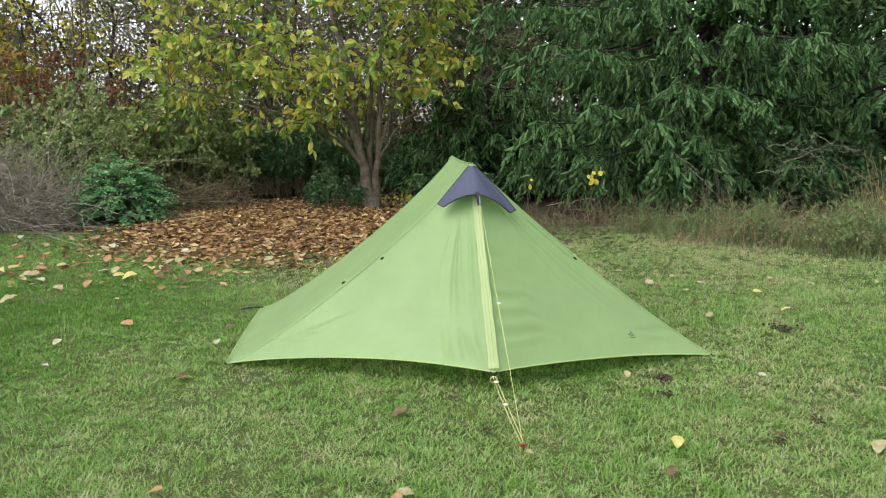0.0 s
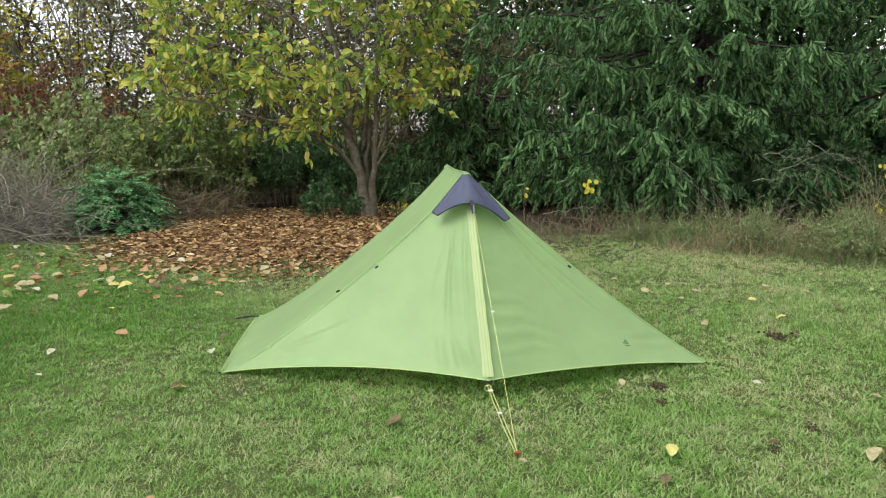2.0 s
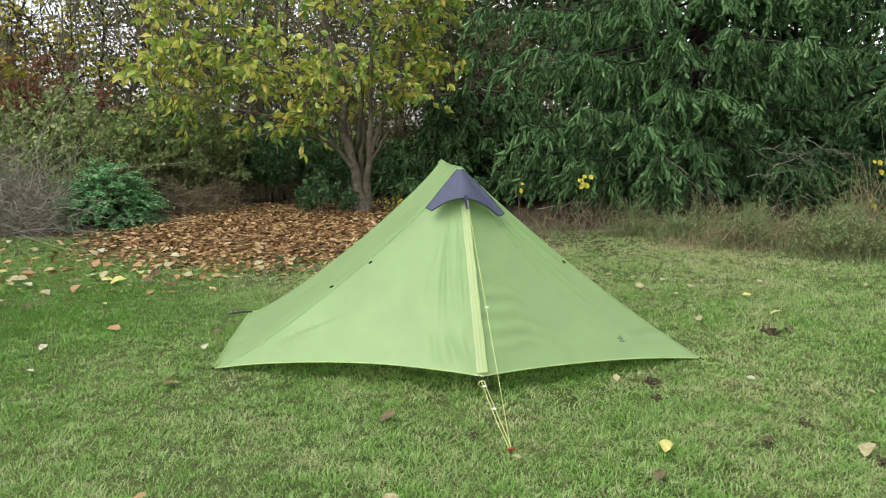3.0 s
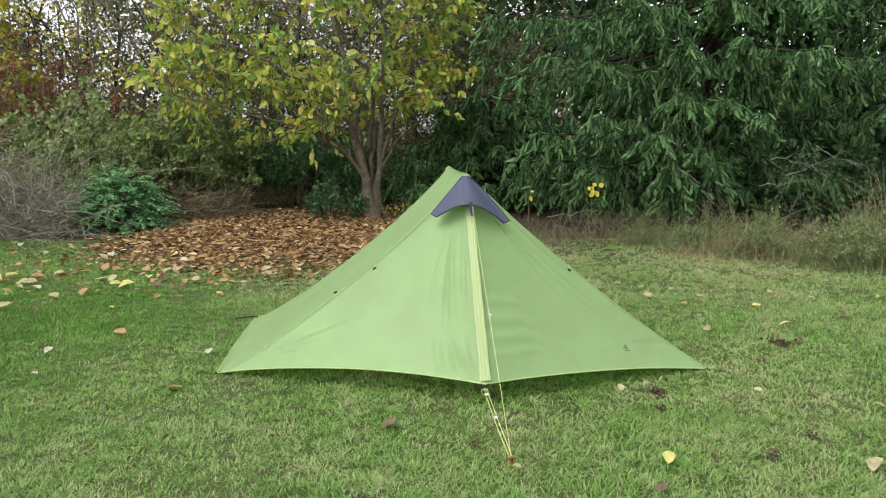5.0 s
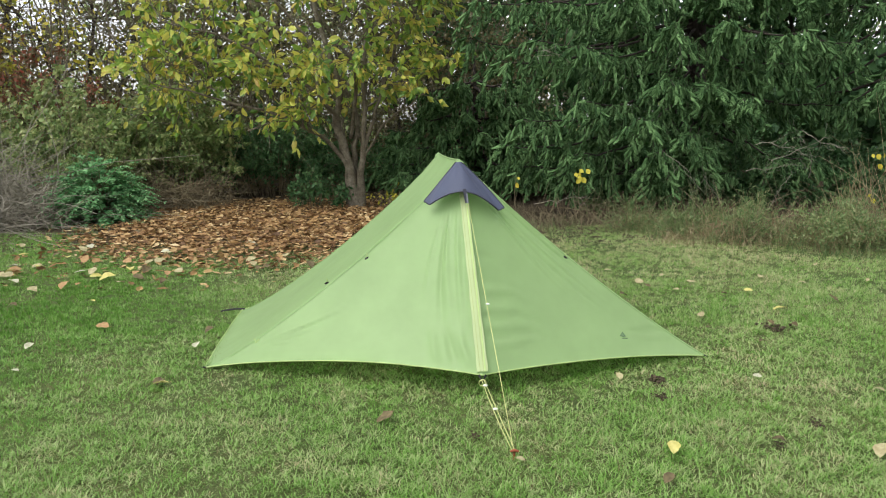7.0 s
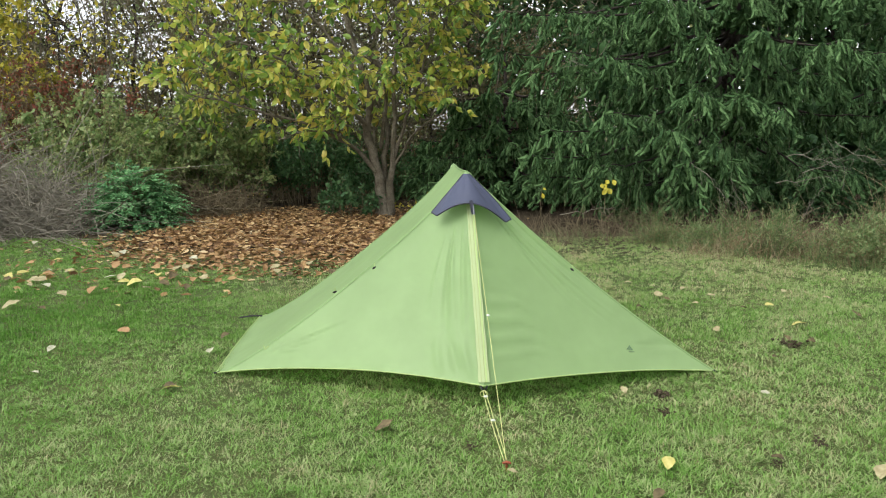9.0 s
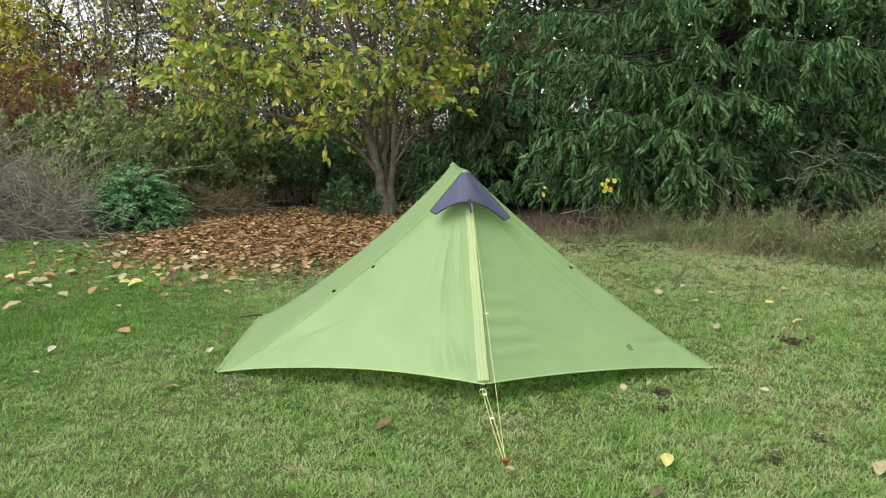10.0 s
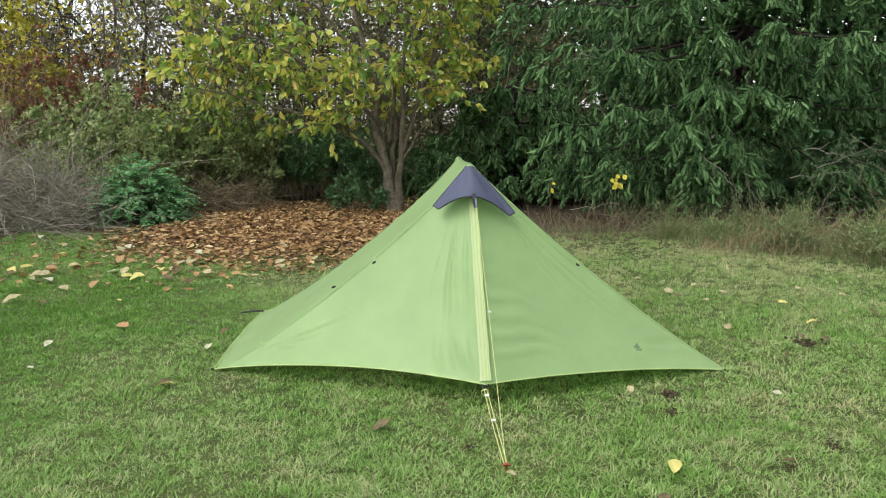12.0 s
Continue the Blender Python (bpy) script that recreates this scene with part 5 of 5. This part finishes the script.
for x, y, kind, size in (
    (-1.55, 4.39, "y", 0.13), (-1.58, 4.44, "b", 0.12), (1.09, 3.42, "y", 0.088), (1.99, 3.34, "t", 0.12), (2.7, 5.9, "y", 0.11), (3.1, 7.16, "t", 0.11), (2.74, 6.57, "y", 0.11),
    (-2.41, 5.68, "o", 0.14), (-2.52, 4.68, "w", 0.07), (-0.24, 3.84, "b", 0.11), (-1.57, 5.16, "w", 0.08), (-1.58, 5.52, "b", 0.08), (-3.43, 6.38, "b", 0.08), (-2.7, 5.2, "w", 0.1),
    (-3.55, 6.96, "t", 0.15), (-3.76, 6.5, "t", 0.17), (-4.53, 8.0, "y", 0.15), (-3.92, 7.33, "w", 0.14), (-3.34, 7.12, "o", 0.16), (-3.25, 7.2, "o", 0.12), (-3.09, 7.45, "y", 0.15), (-2.84, 6.52, "y", 0.08),
    (-2.52, 7.77, "t", 0.15), (-2.6, 7.7, "o", 0.14), (-1.86, 8.17, "t", 0.16), (-2.9, 8.37, "t", 0.15), (-4.63, 8.9, "y", 0.14), (-4.12, 9.49, "w", 0.15), (-5.64, 10.2, "w", 0.16), (3.36, 6.87, "t", 0.1),
    (2.2, 7.24, "t", 0.1), (2.38, 6.97, "t", 0.09), (1.62, 6.43, "b", 0.1), (1.87, 4.36, "w", 0.06), (1.08, 4.4, "t", 0.07), (2.03, 5.74, "t", 0.09), (2.43, 4.1, "t", 0.07), (-1.2, 2.98, "o", 0.08),
    (-0.17, 2.95, "t", 0.08), (1.74, 7.48, "t", 0.12), (3.31, 6.25, "b", 0.1), (1.91, 6.99, "t", 0.1), (-0.2, 2.9, "o", 0.07), (0.38, 3.33, "t", 0.06), (0.97, 3.12, "b", 0.09), (1.59, 3.47, "b", 0.08),
    (-4.2, 6.9, "y", 0.13), (-4.6, 7.2, "w", 0.12), (-3.0, 8.9, "t", 0.16), (-3.6, 8.4, "o", 0.15), (-4.05, 8.1, "y", 0.13), (-2.2, 8.4, "b", 0.15), (-1.6, 8.6, "t", 0.15), (-3.5, 7.8, "w", 0.12), (-5.0, 9.6, "t", 0.14), (-4.4, 9.9, "o", 0.15),
):
    fallen(x, y, kind, size)
for _ in range(46):
    fx, fy = fr.uniform(-5.2, -0.8), 7.2 + abs(fr.normal(0, 1.3))
    fallen(fx, fy, "ttobybw"[fr.integers(0, 7)], 0.14)
for _ in range(11):
    fallen(fr.uniform(1.9, 4.2), fr.uniform(5.0, 8.2), "tbtb"[fr.integers(0, 4)], 0.07)


def dirt(x, y, size, seed):
    """A scuffed spot of dark earth and rotten leaf."""
    r = np.random.default_rng(seed)
    bm = bmesh.new()
    for _ in range(40):
        got = bmesh.ops.create_icosphere(bm, subdivisions=1, radius=size * r.uniform(0.05, 0.15))
        off = Vector((r.normal(0, size * 0.38), r.normal(0, size * 0.5), r.uniform(0.0, 0.035)))
        for vert in got["verts"]:
            vert.co = Vector((vert.co.x * r.uniform(0.8, 1.5), vert.co.y, vert.co.z * 0.8)) + off
    me = bpy.data.meshes.new("dirt_patch")
    bm.to_mesh(me)
    bm.free()
    me.materials.append(EARTH)
    ob = tagged(new("dirt_patch", me), "scuffed spot of dark earth in the grass", "earth", "earth spots", "stuff")
    ob.location = (x, y, float(ground_z(x, y)) + 0.002)
    return ob


for k, (x, y, size) in enumerate(SPOTS):
    dirt(x, y, size * 0.75, 200 + k)

# ---- printed mark on the door panel ----
spot = P_FR.reshape(-1, 3)
spot = spot[np.argmin((spot[:, 0] - 1.165) ** 2 + (spot[:, 2] - 0.195) ** 2)] + np.array((0, -0.004, 0.002))
slope = (0.0, 0.5, 0.86)
flat_shape("printed_mark", [(-0.022, -0.014), (-0.008, -0.008), (0.006, -0.014), (0.024, -0.014), (0.004, 0.018)], spot, (1, 0.12, 0), slope, PRINT, tent)
flat_shape("printed_mark", [(-0.02, -0.025), (0.032, -0.027), (0.032, -0.022), (-0.02, -0.02)], spot, (1, 0.12, 0), slope, PRINT, tent)

far_woods("bare_trees", -13, -4.2, 15.6, 17.2, 34, 2600, GOLD_LEAF, 5.5, 0.13, "bare tangled branches of young trees over the thicket", 54, BARK, (5, 8), 0.55)
